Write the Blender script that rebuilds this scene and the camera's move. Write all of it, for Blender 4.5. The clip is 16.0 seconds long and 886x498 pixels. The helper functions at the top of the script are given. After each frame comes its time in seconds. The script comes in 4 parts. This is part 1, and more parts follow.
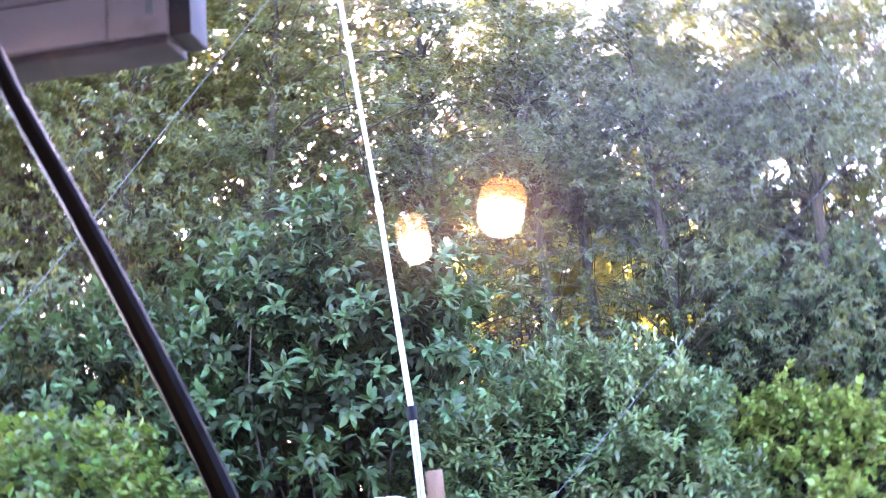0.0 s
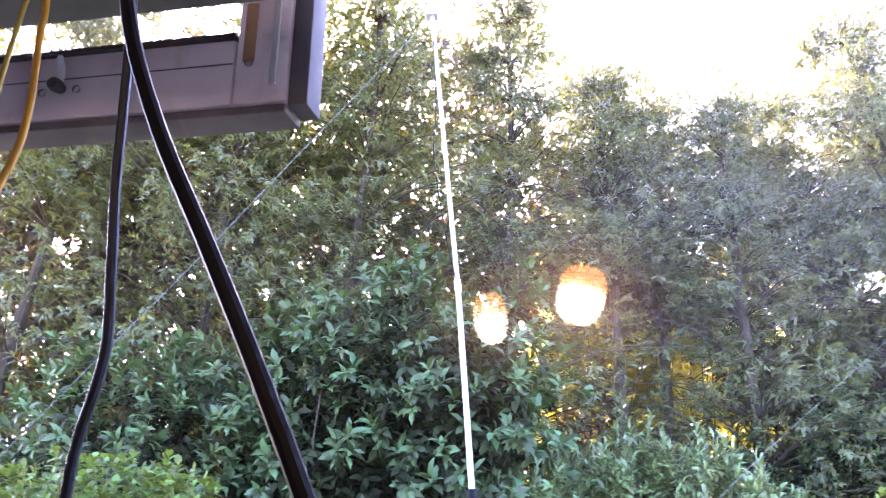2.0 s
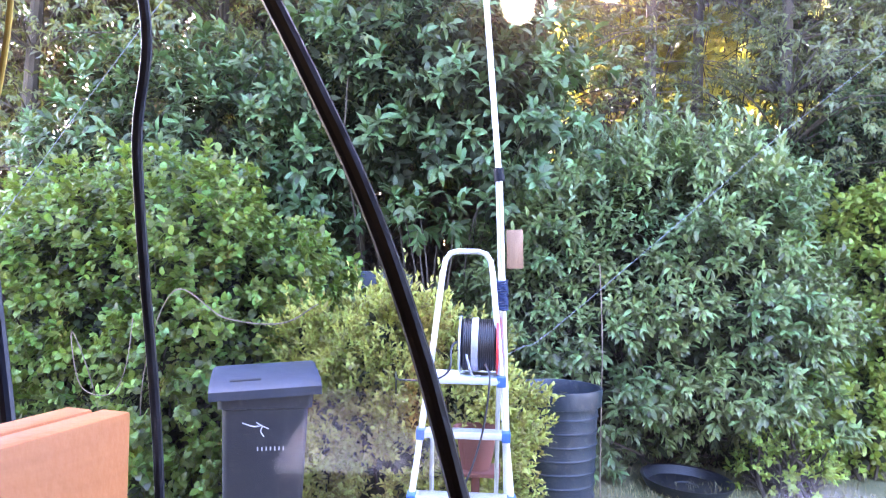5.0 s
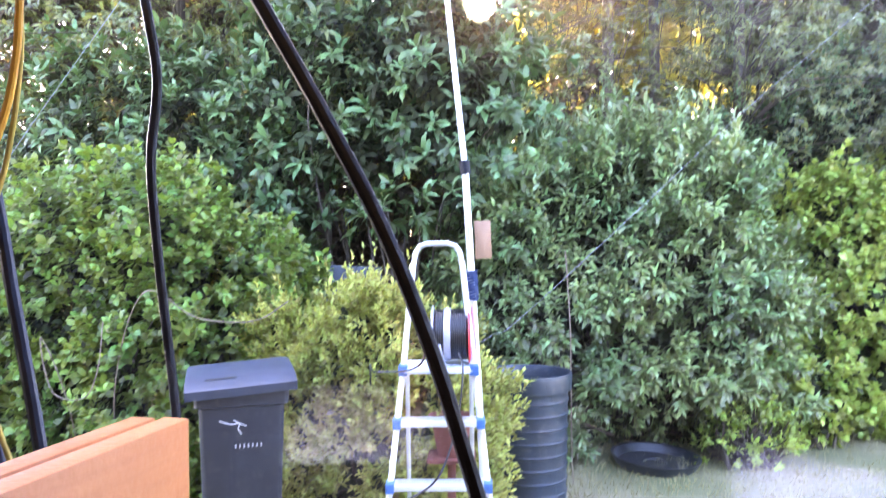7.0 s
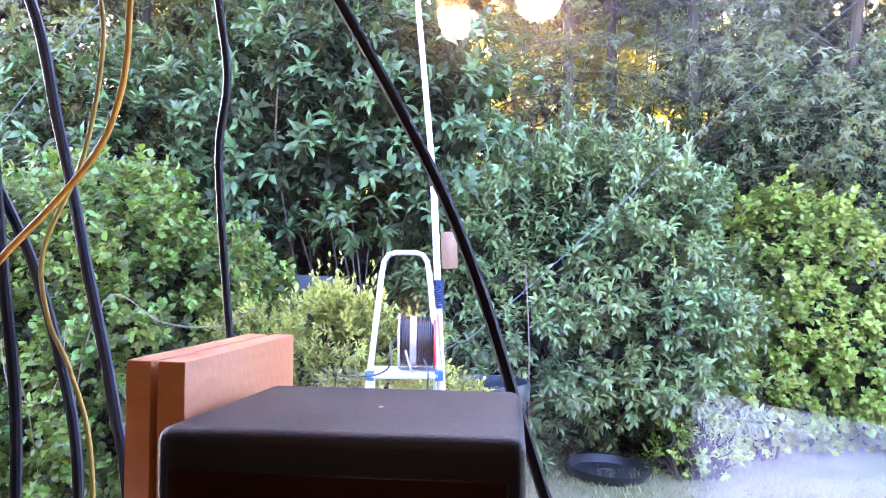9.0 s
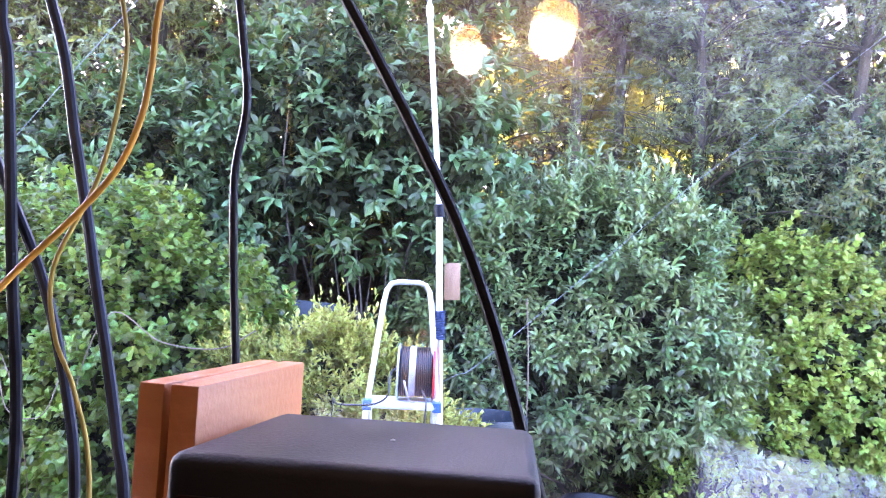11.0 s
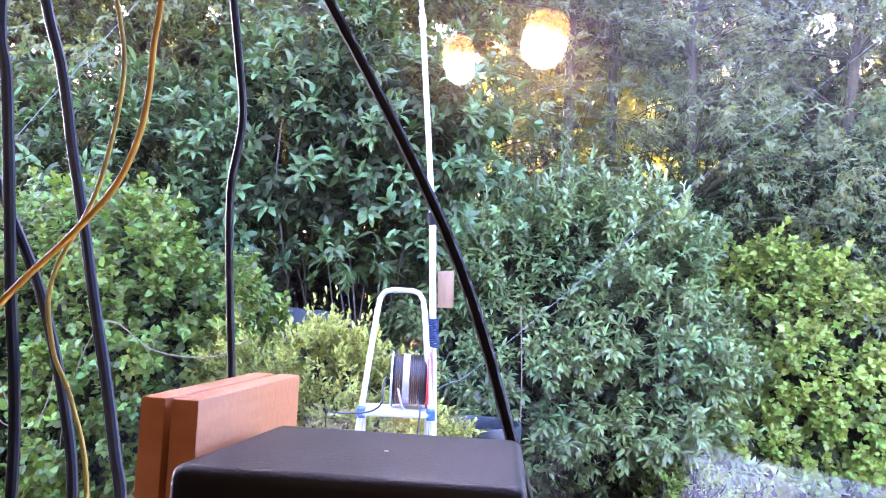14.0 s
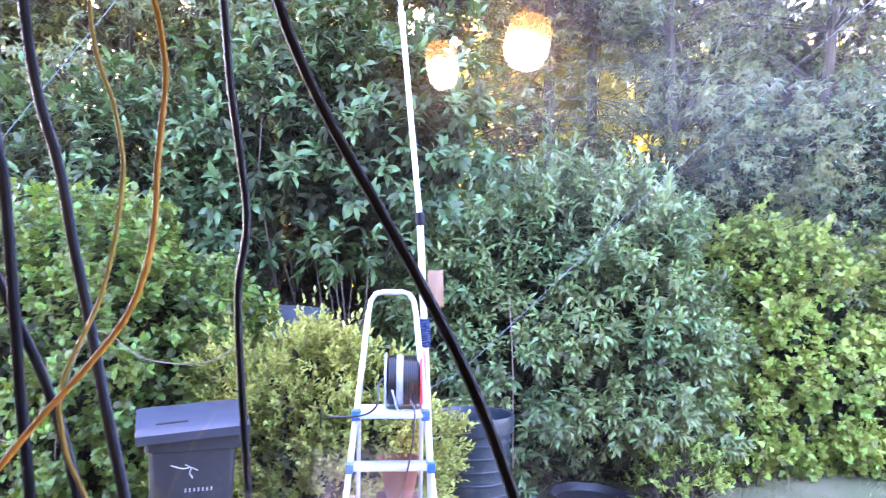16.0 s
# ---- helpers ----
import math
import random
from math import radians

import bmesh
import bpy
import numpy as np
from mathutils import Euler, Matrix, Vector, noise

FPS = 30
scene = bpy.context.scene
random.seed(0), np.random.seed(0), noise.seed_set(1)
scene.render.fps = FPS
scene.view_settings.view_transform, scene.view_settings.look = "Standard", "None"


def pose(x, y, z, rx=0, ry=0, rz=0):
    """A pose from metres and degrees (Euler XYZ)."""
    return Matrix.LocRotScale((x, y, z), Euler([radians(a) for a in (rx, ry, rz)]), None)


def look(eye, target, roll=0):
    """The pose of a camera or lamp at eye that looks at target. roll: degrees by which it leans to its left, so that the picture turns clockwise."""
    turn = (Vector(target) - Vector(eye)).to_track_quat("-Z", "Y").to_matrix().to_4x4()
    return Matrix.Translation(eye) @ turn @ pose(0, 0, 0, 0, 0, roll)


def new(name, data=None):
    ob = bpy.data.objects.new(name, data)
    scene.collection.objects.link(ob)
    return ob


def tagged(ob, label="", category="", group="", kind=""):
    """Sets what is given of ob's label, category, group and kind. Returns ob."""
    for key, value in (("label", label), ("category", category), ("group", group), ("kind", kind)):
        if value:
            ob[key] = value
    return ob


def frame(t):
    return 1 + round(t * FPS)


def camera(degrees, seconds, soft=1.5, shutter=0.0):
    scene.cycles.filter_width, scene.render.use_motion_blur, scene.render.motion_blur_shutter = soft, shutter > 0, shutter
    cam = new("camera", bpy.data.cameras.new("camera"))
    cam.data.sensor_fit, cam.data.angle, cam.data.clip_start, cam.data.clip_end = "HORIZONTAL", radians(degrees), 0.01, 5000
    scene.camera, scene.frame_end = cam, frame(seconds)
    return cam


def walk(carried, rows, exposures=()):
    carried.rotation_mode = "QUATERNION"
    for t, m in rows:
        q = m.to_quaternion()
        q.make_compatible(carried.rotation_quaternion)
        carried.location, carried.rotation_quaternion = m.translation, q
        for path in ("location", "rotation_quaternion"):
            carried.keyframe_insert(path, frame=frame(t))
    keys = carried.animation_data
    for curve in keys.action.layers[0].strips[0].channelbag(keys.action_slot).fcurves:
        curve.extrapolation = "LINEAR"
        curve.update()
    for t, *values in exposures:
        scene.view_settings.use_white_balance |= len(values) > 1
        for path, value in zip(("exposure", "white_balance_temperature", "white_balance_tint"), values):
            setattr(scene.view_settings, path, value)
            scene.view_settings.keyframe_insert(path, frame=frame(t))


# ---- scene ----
cam = camera(61.1, 16.0, soft=1.0, shutter=0.5)
PATH = [
    (0, (0.0496, 0.0953, 1.6053), (0.1222, 1.9959, 2.2236), -4.69),
    (0.5, (0.0418, 0.1087, 1.5838), (0.0841, 2.0031, 2.2236), 4.06),
    (1, (0.0438, 0.1193, 1.5912), (0.0509, 1.9967, 2.2804), 4.48),
    (1.5, (0.0392, 0.0999, 1.5900), (-0.0352, 1.9499, 2.3463), 3.31),
    (2, (0.0411, 0.0801, 1.5923), (-0.0845, 1.8992, 2.4139), 2.61),
    (2.5, (0.0503, 0.0634, 1.5779), (-0.1536, 1.9436, 2.2286), -1.50),
    (3, (0.0594, 0.0679, 1.5896), (-0.1161, 1.9938, 2.0998), -4.37),
    (3.5, (0.0536, 0.0608, 1.5898), (-0.0858, 1.9985, 2.0651), -3.38),
    (4, (0.0445, 0.0548, 1.5865), (-0.0810, 1.9991, 2.0380), -1.53),
    (4.5, (0.0455, 0.0400, 1.5804), (-0.1084, 2.0184, 1.8305), -1.98),
    (4.7, (0.0475, 0.0477, 1.5784), (-0.1386, 2.0378, 1.6455), 1.72),
    (6.8, (0.0213, -0.0084, 1.5864), (-0.0798, 1.9881, 1.5239), -1.38),
    (7, (0.0312, -0.0143, 1.5935), (-0.0569, 1.9838, 1.5830), -0.50),
    (7.5, (0.0266, -0.0298, 1.5893), (0.0004, 1.9681, 1.6786), 0.68),
    (8, (0.0206, -0.0711, 1.5876), (0.0383, 1.9242, 1.7237), 0.63),
    (8.5, (-0.0015, -0.1262, 1.5703), (-0.0085, 1.8703, 1.6896), 0.12),
    (9, (-0.0221, -0.1334, 1.5577), (0.0086, 1.8661, 1.5933), 0.68),
    (11.5, (-0.0306, -0.1334, 1.5599), (-0.0130, 1.8620, 1.6940), 3.22),
    (12, (-0.0288, -0.1455, 1.5636), (-0.0146, 1.8496, 1.7028), 3.12),
    (12.5, (-0.0274, -0.1527, 1.5640), (-0.0137, 1.8422, 1.7064), 3.15),
    (13, (-0.0316, -0.1446, 1.5613), (-0.0103, 1.8499, 1.7071), 2.99),
    (13.5, (-0.0308, -0.1481, 1.5600), (-0.0014, 1.8463, 1.7070), 2.98),
    (14, (-0.0297, -0.1478, 1.5635), (0.0095, 1.8471, 1.6997), 2.85),
    (14.5, (-0.0268, -0.1472, 1.5682), (0.0269, 1.8483, 1.6915), 2.40),
    (15, (-0.0288, -0.1391, 1.5810), (0.0352, 1.8579, 1.6697), 2.37),
    (15.5, (-0.0410, -0.1237, 1.6667), (0.0964, 1.8692, 1.7646), 1.23),
    (16, (-0.0555, -0.1576, 1.6714), (0.0290, 1.8392, 1.7463), 0.64),
]
walk(cam, [(t, look(eye, target, roll)) for t, eye, target, roll in PATH], [(0, 4.68, 5650, 43), (1, 4.66, 5650, 43), (2, 4.5, 5800, 43), (2.5, 4.58, 5900, 45), (3.5, 4.88, 5920, 44), (4.5, 4.88, 5850, 41), (7, 5.02, 6300, 35), (7.7, 5.03, 5820, 39), (9, 5.06, 5750, 41), (16, 5.02, 5750, 43)])

# ---------------------------------------------------------------- light
wld = bpy.data.worlds.new("sky_world")
scene.world = wld
wld.use_nodes = True
wn = wld.node_tree.nodes
sky = wn.new("ShaderNodeTexSky")
sky.sky_type = 'NISHITA'
sky.sun_disc = False
sky.sun_elevation = radians(36)
sky.sun_rotation = radians(-18)
sky.air_density = 1.0
sky.dust_density = 3.0
wn["Background"].inputs[1].default_value = 0.15
wld.node_tree.links.new(sky.outputs[0], wn["Background"].inputs[0])

sun = new("sun", bpy.data.lights.new("sun", 'SUN'))
sun.data.energy = 3.2
sun.data.angle = radians(0.6)
sun.data.color = (1.0, 0.86, 0.66)
sun.matrix_world = look((-4.5, 14, 10.7), (0, 0, 0))


# ---------------------------------------------------------------- materials
def mat(name, base, rough=0.5, metal=0.0, var=0.25, scale=8.0, bump=0.1, bscale=60.0, island=0.0, spec=0.5, tint=None, wear=0.0):
    m = bpy.data.materials.new(name)
    m.use_nodes = True
    nt = m.node_tree
    b = nt.nodes["Principled BSDF"]
    b.inputs["Roughness"].default_value = rough
    b.inputs["Metallic"].default_value = metal
    b.inputs["Specular IOR Level"].default_value = spec
    tc = nt.nodes.new("ShaderNodeTexCoord")
    n1 = nt.nodes.new("ShaderNodeTexNoise")
    n1.inputs["Scale"].default_value = scale
    n1.inputs["Detail"].default_value = 6
    nt.links.new(tc.outputs["Object"], n1.inputs["Vector"])
    ramp = nt.nodes.new("ShaderNodeValToRGB")
    c = Vector(base)
    d = Vector(tint) if tint else c * (1 - var)
    ramp.color_ramp.elements[0].position, ramp.color_ramp.elements[1].position = 0.3, 0.7
    ramp.color_ramp.elements[0].color = (*d, 1)
    ramp.color_ramp.elements[1].color = (*(c * (1 + var * 0.4)), 1)
    nt.links.new(n1.outputs["Fac"], ramp.inputs[0])
    col = ramp.outputs[0]
    if island:
        g = nt.nodes.new("ShaderNodeNewGeometry")
        h = nt.nodes.new("ShaderNodeHueSaturation")
        mr = nt.nodes.new("ShaderNodeMapRange")
        mr.inputs[3].default_value, mr.inputs[4].default_value = 1 - island, 1 + island
        nt.links.new(g.outputs["Random Per Island"], mr.inputs[0])
        nt.links.new(mr.outputs[0], h.inputs["Value"])
        mr2 = nt.nodes.new("ShaderNodeMapRange")
        mr2.inputs[3].default_value, mr2.inputs[4].default_value = 0.5 - island * 0.06, 0.5 + island * 0.06
        nt.links.new(g.outputs["Random Per Island"], mr2.inputs[0])
        nt.links.new(mr2.outputs[0], h.inputs["Hue"])
        nt.links.new(col, h.inputs["Color"])
        col = h.outputs[0]
    if wear:
        n3 = nt.nodes.new("ShaderNodeTexNoise")
        n3.inputs["Scale"].default_value = scale * 5
        n3.inputs["Detail"].default_value = 10
        nt.links.new(tc.outputs["Object"], n3.inputs["Vector"])
        mr3 = nt.nodes.new("ShaderNodeMapRange")
        mr3.inputs[1].default_value, mr3.inputs[2].default_value = 0.55, 0.72
        mr3.inputs[3].default_value, mr3.inputs[4].default_value = 0, wear
        nt.links.new(n3.outputs["Fac"], mr3.inputs[0])
        mx = nt.nodes.new("ShaderNodeMixRGB")
        mx.inputs[2].default_value = (0.16, 0.13, 0.11, 1)
        nt.links.new(mr3.outputs[0], mx.inputs[0])
        nt.links.new(col, mx.inputs[1])
        col = mx.outputs[0]
    nt.links.new(col, b.inputs["Base Color"])
    if bump:
        n2 = nt.nodes.new("ShaderNodeTexNoise")
        n2.inputs["Scale"].default_value = bscale
        n2.inputs["Detail"].default_value = 5
        nt.links.new(tc.outputs["Object"], n2.inputs["Vector"])
        bp = nt.nodes.new("ShaderNodeBump")
        bp.inputs["Strength"].default_value = bump
        bp.inputs["Distance"].default_value = 0.004
        nt.links.new(n2.outputs["Fac"], bp.inputs["Height"])
        nt.links.new(bp.outputs[0], b.inputs["Normal"])
    return m


def leaf_mat(name, base, through_col, rough=0.42, var=0.35, spec=0.45, glow=0.22, tint=None, scale=2.6):
    """A leaf: glossy on top, lets part of the light through; younger and older growth in patches."""
    m = mat(name, base, rough, 0, 0.3, scale, 0, 60, island=var, spec=spec, tint=tint)
    nt = m.node_tree
    b = nt.nodes["Principled BSDF"]
    tr = nt.nodes.new("ShaderNodeBsdfTranslucent")
    tr.inputs[0].default_value = (*through_col, 1)
    mix = nt.nodes.new("ShaderNodeMixShader")
    mix.inputs[0].default_value = glow
    nt.links.new(b.outputs[0], mix.inputs[1])
    nt.links.new(tr.outputs[0], mix.inputs[2])
    nt.links.new(mix.outputs[0], nt.nodes["Material Output"].inputs[0])
    return m


def wood_mat(name, base, dark, rough=0.5, scale=(40, 40, 3)):
    m = mat(name, base, rough, 0, 0.2, 6, 0.15, 200)
    nt = m.node_tree
    tc = nt.nodes.new("ShaderNodeTexCoord")
    mp = nt.nodes.new("ShaderNodeMapping")
    mp.inputs["Scale"].default_value = scale
    nz = nt.nodes.new("ShaderNodeTexNoise")
    nz.inputs["Scale"].default_value = 1.0
    nz.inputs["Detail"].default_value = 8
    nz.inputs["Distortion"].default_value = 0.6
    rp = nt.nodes.new("ShaderNodeValToRGB")
    rp.color_ramp.elements[0].position, rp.color_ramp.elements[1].position = 0.35, 0.65
    rp.color_ramp.elements[0].color, rp.color_ramp.elements[1].color = (*dark, 1), (*base, 1)
    nt.links.new(tc.outputs["Object"], mp.inputs[0])
    nt.links.new(mp.outputs[0], nz.inputs["Vector"])
    nt.links.new(nz.outputs["Fac"], rp.inputs[0])
    nt.links.new(rp.outputs[0], nt.nodes["Principled BSDF"].inputs["Base Color"])
    return m


def glass_mat(name, gloss=0.05, dirt=0.003, grease=0.012):
    """Clear pane: lets light straight through, mirrors a little, with a dusty film in streaks."""
    m = bpy.data.materials.new(name)
    m.use_nodes = True
    nt = m.node_tree
    nt.nodes.remove(nt.nodes["Principled BSDF"])
    out = nt.nodes["Material Output"]
    tr = nt.nodes.new("ShaderNodeBsdfTransparent")
    tr.inputs[0].default_value = (0.97, 0.98, 0.98, 1)
    gl = nt.nodes.new("ShaderNodeBsdfGlossy")
    gl.inputs["Roughness"].default_value = 0.012
    mix = nt.nodes.new("ShaderNodeMixShader")
    mix.inputs[0].default_value = gloss
    nt.links.new(tr.outputs[0], mix.inputs[1])
    nt.links.new(gl.outputs[0], mix.inputs[2])
    # dusty film
    tc = nt.nodes.new("ShaderNodeTexCoord")
    nz = nt.nodes.new("ShaderNodeTexNoise")
    nz.inputs["Scale"].default_value = 3.2
    nz.inputs["Detail"].default_value = 6
    nz.inputs["Distortion"].default_value = 0.8
    mp = nt.nodes.new("ShaderNodeMapping")
    mp.inputs["Rotation"].default_value = (0, radians(35), 0)
    mp.inputs["Scale"].default_value = (1.0, 1.0, 2.2)
    nt.links.new(tc.outputs["Object"], mp.inputs[0])
    nt.links.new(mp.outputs[0], nz.inputs["Vector"])
    mr = nt.nodes.new("ShaderNodeMapRange")
    mr.inputs[1].default_value, mr.inputs[2].default_value = 0.45, 0.8
    mr.inputs[3].default_value, mr.inputs[4].default_value = 0.0002, dirt
    nt.links.new(nz.outputs["Fac"], mr.inputs[0])
    df = nt.nodes.new("ShaderNodeBsdfTranslucent")
    df.inputs[0].default_value = (0.62, 0.68, 0.8, 1)
    mix2 = nt.nodes.new("ShaderNodeMixShader")
    nt.links.new(mr.outputs[0], mix2.inputs[0])
    # greasy bloom: a faint rough mirror over the clear one
    gr = nt.nodes.new("ShaderNodeBsdfGlossy")
    gr.distribution = 'BECKMANN'
    gr.inputs["Roughness"].default_value = 0.2
    gr.inputs[0].default_value = (1.0, 0.8, 0.7, 1)
    mr4 = nt.nodes.new("ShaderNodeMapRange")
    mr4.inputs[1].default_value, mr4.inputs[2].default_value = 0.4, 0.7
    mr4.inputs[3].default_value, mr4.inputs[4].default_value = grease * 0.35, grease
    nt.links.new(nz.outputs["Fac"], mr4.inputs[0])
    mix3 = nt.nodes.new("ShaderNodeMixShader")
    nt.links.new(mr4.outputs[0], mix3.inputs[0])
    nt.links.new(mix.outputs[0], mix3.inputs[1])
    nt.links.new(gr.outputs[0], mix3.inputs[2])
    nt.links.new(mix3.outputs[0], mix2.inputs[1])
    nt.links.new(df.outputs[0], mix2.inputs[2])
    nt.links.new(mix2.outputs[0], out.inputs[0])
    return m


def lamp_mat(name, hot=2.7):
    """Lit glass shade: hot white where the bulb sits, amber towards the top."""
    m = bpy.data.materials.new(name)
    m.use_nodes = True
    nt = m.node_tree
    b = nt.nodes["Principled BSDF"]
    b.inputs["Base Color"].default_value = (0.6, 0.3, 0.1, 1)
    tc = nt.nodes.new("ShaderNodeTexCoord")
    sp = nt.nodes.new("ShaderNodeSeparateXYZ")
    nt.links.new(tc.outputs["Generated"], sp.inputs[0])
    rp = nt.nodes.new("ShaderNodeValToRGB")
    rp.color_ramp.elements[0].position, rp.color_ramp.elements[0].color = 0.40, (1.0, 0.76, 0.42, 1)
    rp.color_ramp.elements[1].position, rp.color_ramp.elements[1].color = 0.70, (1.0, 0.36, 0.05, 1)
    st = nt.nodes.new("ShaderNodeMapRange")
    st.interpolation_type = 'SMOOTHSTEP'
    st.inputs[1].default_value, st.inputs[2].default_value = 0.25, 0.76
    st.inputs[3].default_value, st.inputs[4].default_value = hot, hot * 0.24
    nt.links.new(sp.outputs[2], rp.inputs[0])
    nt.links.new(sp.outputs[2], st.inputs[0])
    nt.links.new(rp.outputs[0], b.inputs["Emission Color"])
    nt.links.new(st.outputs[0], b.inputs["Emission Strength"])
    return m


M_LAUREL = leaf_mat("laurel_leaf", (0.11, 0.16, 0.06), (0.12, 0.20, 0.03), 0.38, 0.65, 0.38, tint=(0.055, 0.095, 0.035))
M_HEDGE = leaf_mat("hedge_leaf", (0.17, 0.215, 0.035), (0.26, 0.35, 0.03), 0.4, 0.8, 0.4, 0.28, tint=(0.06, 0.115, 0.025), scale=4)
M_WILLOWY = leaf_mat("narrow_leaf", (0.19, 0.225, 0.07), (0.19, 0.25, 0.05), 0.36, 0.75, 0.5, tint=(0.08, 0.14, 0.052), scale=1.4)
M_LIME = leaf_mat("lime_leaf", (0.29, 0.33, 0.06), (0.44, 0.52, 0.06), 0.42, 0.7, 0.4, 0.28, tint=(0.12, 0.18, 0.032), scale=3.5)
M_GOLD = leaf_mat("golden_leaf", (0.42, 0.40, 0.085), (0.48, 0.46, 0.07), 0.5, 0.7, 0.4, 0.3, tint=(0.15, 0.185, 0.035), scale=4)
M_TREE = leaf_mat("tree_leaf", (0.115, 0.13, 0.05), (0.28, 0.27, 0.04), 0.38, 0.75, 0.5, 0.36, tint=(0.065, 0.085, 0.035))
# sunlight is put into this bright yellow leaf and its strong glow
M_FAR = leaf_mat("sunlit_far_leaf", (0.30, 0.29, 0.07), (0.9, 0.84, 0.2), 0.5, 0.5, 0.4, 0.7)
M_GRASS = leaf_mat("grass_blade", (0.24, 0.21, 0.09), (0.28, 0.26, 0.07), 0.55)
M_BARK = mat("bark", (0.075, 0.056, 0.036), 0.85, 0, 0.5, 5, 0.7, 30)
M_TWIG = mat("twig", (0.07, 0.052, 0.035), 0.85, 0, 0.4, 9, 0.2, 60)
M_SHOOT = leaf_mat("new_shoot_leaf", (0.20, 0.265, 0.13), (0.24, 0.34, 0.08), 0.35, 0.4)
M_LIMB = mat("limb_bark", (0.085, 0.066, 0.042), 0.85, 0, 0.45, 9, 0.2, 60)
# near-black green: the shade inside the shrubs is put into this colour
M_INNER = leaf_mat("dark_inner_leaf", (0.032, 0.04, 0.014), (0.03, 0.04, 0.01), 0.7, 0.5, 0.2, 0.1)
M_DEAD = leaf_mat("brown_inner_leaf", (0.105, 0.078, 0.052), (0.20, 0.14, 0.04), 0.6, 0.5)
M_SOIL = mat("lawn_soil", (0.20, 0.165, 0.09), 0.95, 0, 0.5, 1.2, 0.6, 14, tint=(0.08, 0.10, 0.03))
M_FENCE = wood_mat("fence_wood", (0.16, 0.10, 0.065), (0.08, 0.05, 0.035), 0.8, (30, 30, 2))
M_BIN = mat("bin_plastic", (0.021, 0.023, 0.032), 0.42, 0, 0.25, 7, 0.12, 90, wear=0.15)
M_BINLID = mat("bin_lid_plastic", (0.036, 0.044, 0.066), 0.45, 0, 0.3, 9, 0.15, 80, wear=0.2)
M_MARK = mat("white_print", (0.45, 0.45, 0.45), 0.6, 0, 0.1, 30, 0)
M_BARREL = mat("barrel_plastic", (0.013, 0.024, 0.037), 0.4, 0, 0.35, 5, 0.15, 60, wear=0.25)
M_TRAY = mat("black_plastic", (0.018, 0.02, 0.024), 0.35, 0, 0.3, 8, 0.1, 60, wear=0.1)
M_ALU = mat("aluminium", (0.78, 0.79, 0.80), 0.32, 0.85, 0.12, 20, 0.05, 120)
M_ALUW = mat("white_aluminium", (0.62, 0.63, 0.65), 0.4, 0.2, 0.1, 16, 0.04, 120)
M_BLUE = mat("blue_plastic", (0.045, 0.14, 0.36), 0.45, 0, 0.2, 20, 0.05)
M_NAVY = mat("navy_cord", (0.016, 0.034, 0.10), 0.8, 0, 0.3, 60, 0.2, 200)
M_COIL = mat("black_cable", (0.012, 0.012, 0.016), 0.32, 0, 0.3, 30, 0.05)
M_RED = mat("red_plastic", (0.62, 0.03, 0.035), 0.4, 0, 0.15, 20, 0.05)
M_FILM = mat("clear_wrap", (0.42, 0.44, 0.50), 0.18, 0, 0.25, 30, 0.5, 50)
M_BLOCK = wood_mat("pale_block_wood", (0.40, 0.24, 0.14), (0.31, 0.175, 0.095), 0.6, (30, 30, 4))
M_ROPE = mat("pale_rope", (0.20, 0.215, 0.235), 0.7, 0, 0.25, 90, 0.2, 300)
M_VINE = mat("dry_vine", (0.20, 0.15, 0.10), 0.8, 0, 0.25, 30, 0.2)
M_STONE = mat("grey_slab", (0.05, 0.06, 0.075), 0.8, 0, 0.3, 6, 0.4, 30)
M_POT = mat("terracotta", (0.15, 0.045, 0.03), 0.8, 0, 0.25, 10, 0.2, 60)
M_SASH = mat("old_white_paint", (0.66, 0.58, 0.60), 0.55, 0, 0.2, 4, 0.25, 40, wear=0.45)
M_STAIN = mat("rusty_stain", (0.42, 0.24, 0.12), 0.8, 0, 0.4, 20, 0.2)
M_FRAME = mat("frame_paint", (0.55, 0.53, 0.50), 0.5, 0, 0.15, 5, 0.15, 40, wear=0.25)
M_DARK = mat("dark_seal", (0.02, 0.02, 0.022), 0.6, 0, 0.2, 20, 0.05)
M_WALL = mat("room_wall_paint", (0.06, 0.05, 0.045), 0.9, 0, 0.08, 2, 0.1, 90)
M_CEIL = mat("ceiling_paint", (0.09, 0.078, 0.07), 0.9, 0, 0.06, 2, 0.1, 90)
M_FLOOR = wood_mat("floor_boards", (0.07, 0.045, 0.028), (0.045, 0.03, 0.02), 0.5, (3, 30, 30))
M_ORANGE = wood_mat("orange_pine", (0.50, 0.19, 0.06), (0.40, 0.135, 0.04), 0.5, (8, 8, 60))
M_DEVICE = mat("black_casing", (0.011, 0.010, 0.014), 0.55, 0, 0.2, 30, 0.12, 500, spec=0.22)
M_SHELF = mat("white_shelf_paint", (0.7, 0.66, 0.6), 0.5, 0, 0.08, 8, 0.1, 60)
M_YELLOW = mat("yellow_cable", (0.46, 0.235, 0.014), 0.5, 0, 0.25, 20, 0.05, spec=0.25)
M_GREENYEL = mat("earth_cable", (0.36, 0.27, 0.05), 0.5, 0, 0.25, 25, 0.05, spec=0.25)
M_GREYCAB = mat("grey_black_cable", (0.006, 0.006, 0.009), 0.5, 0, 0.25, 20, 0.05, spec=0.18)
M_NAVYCAB = mat("blue_black_cable", (0.007, 0.010, 0.020), 0.42, 0, 0.25, 20, 0.05, spec=0.3)
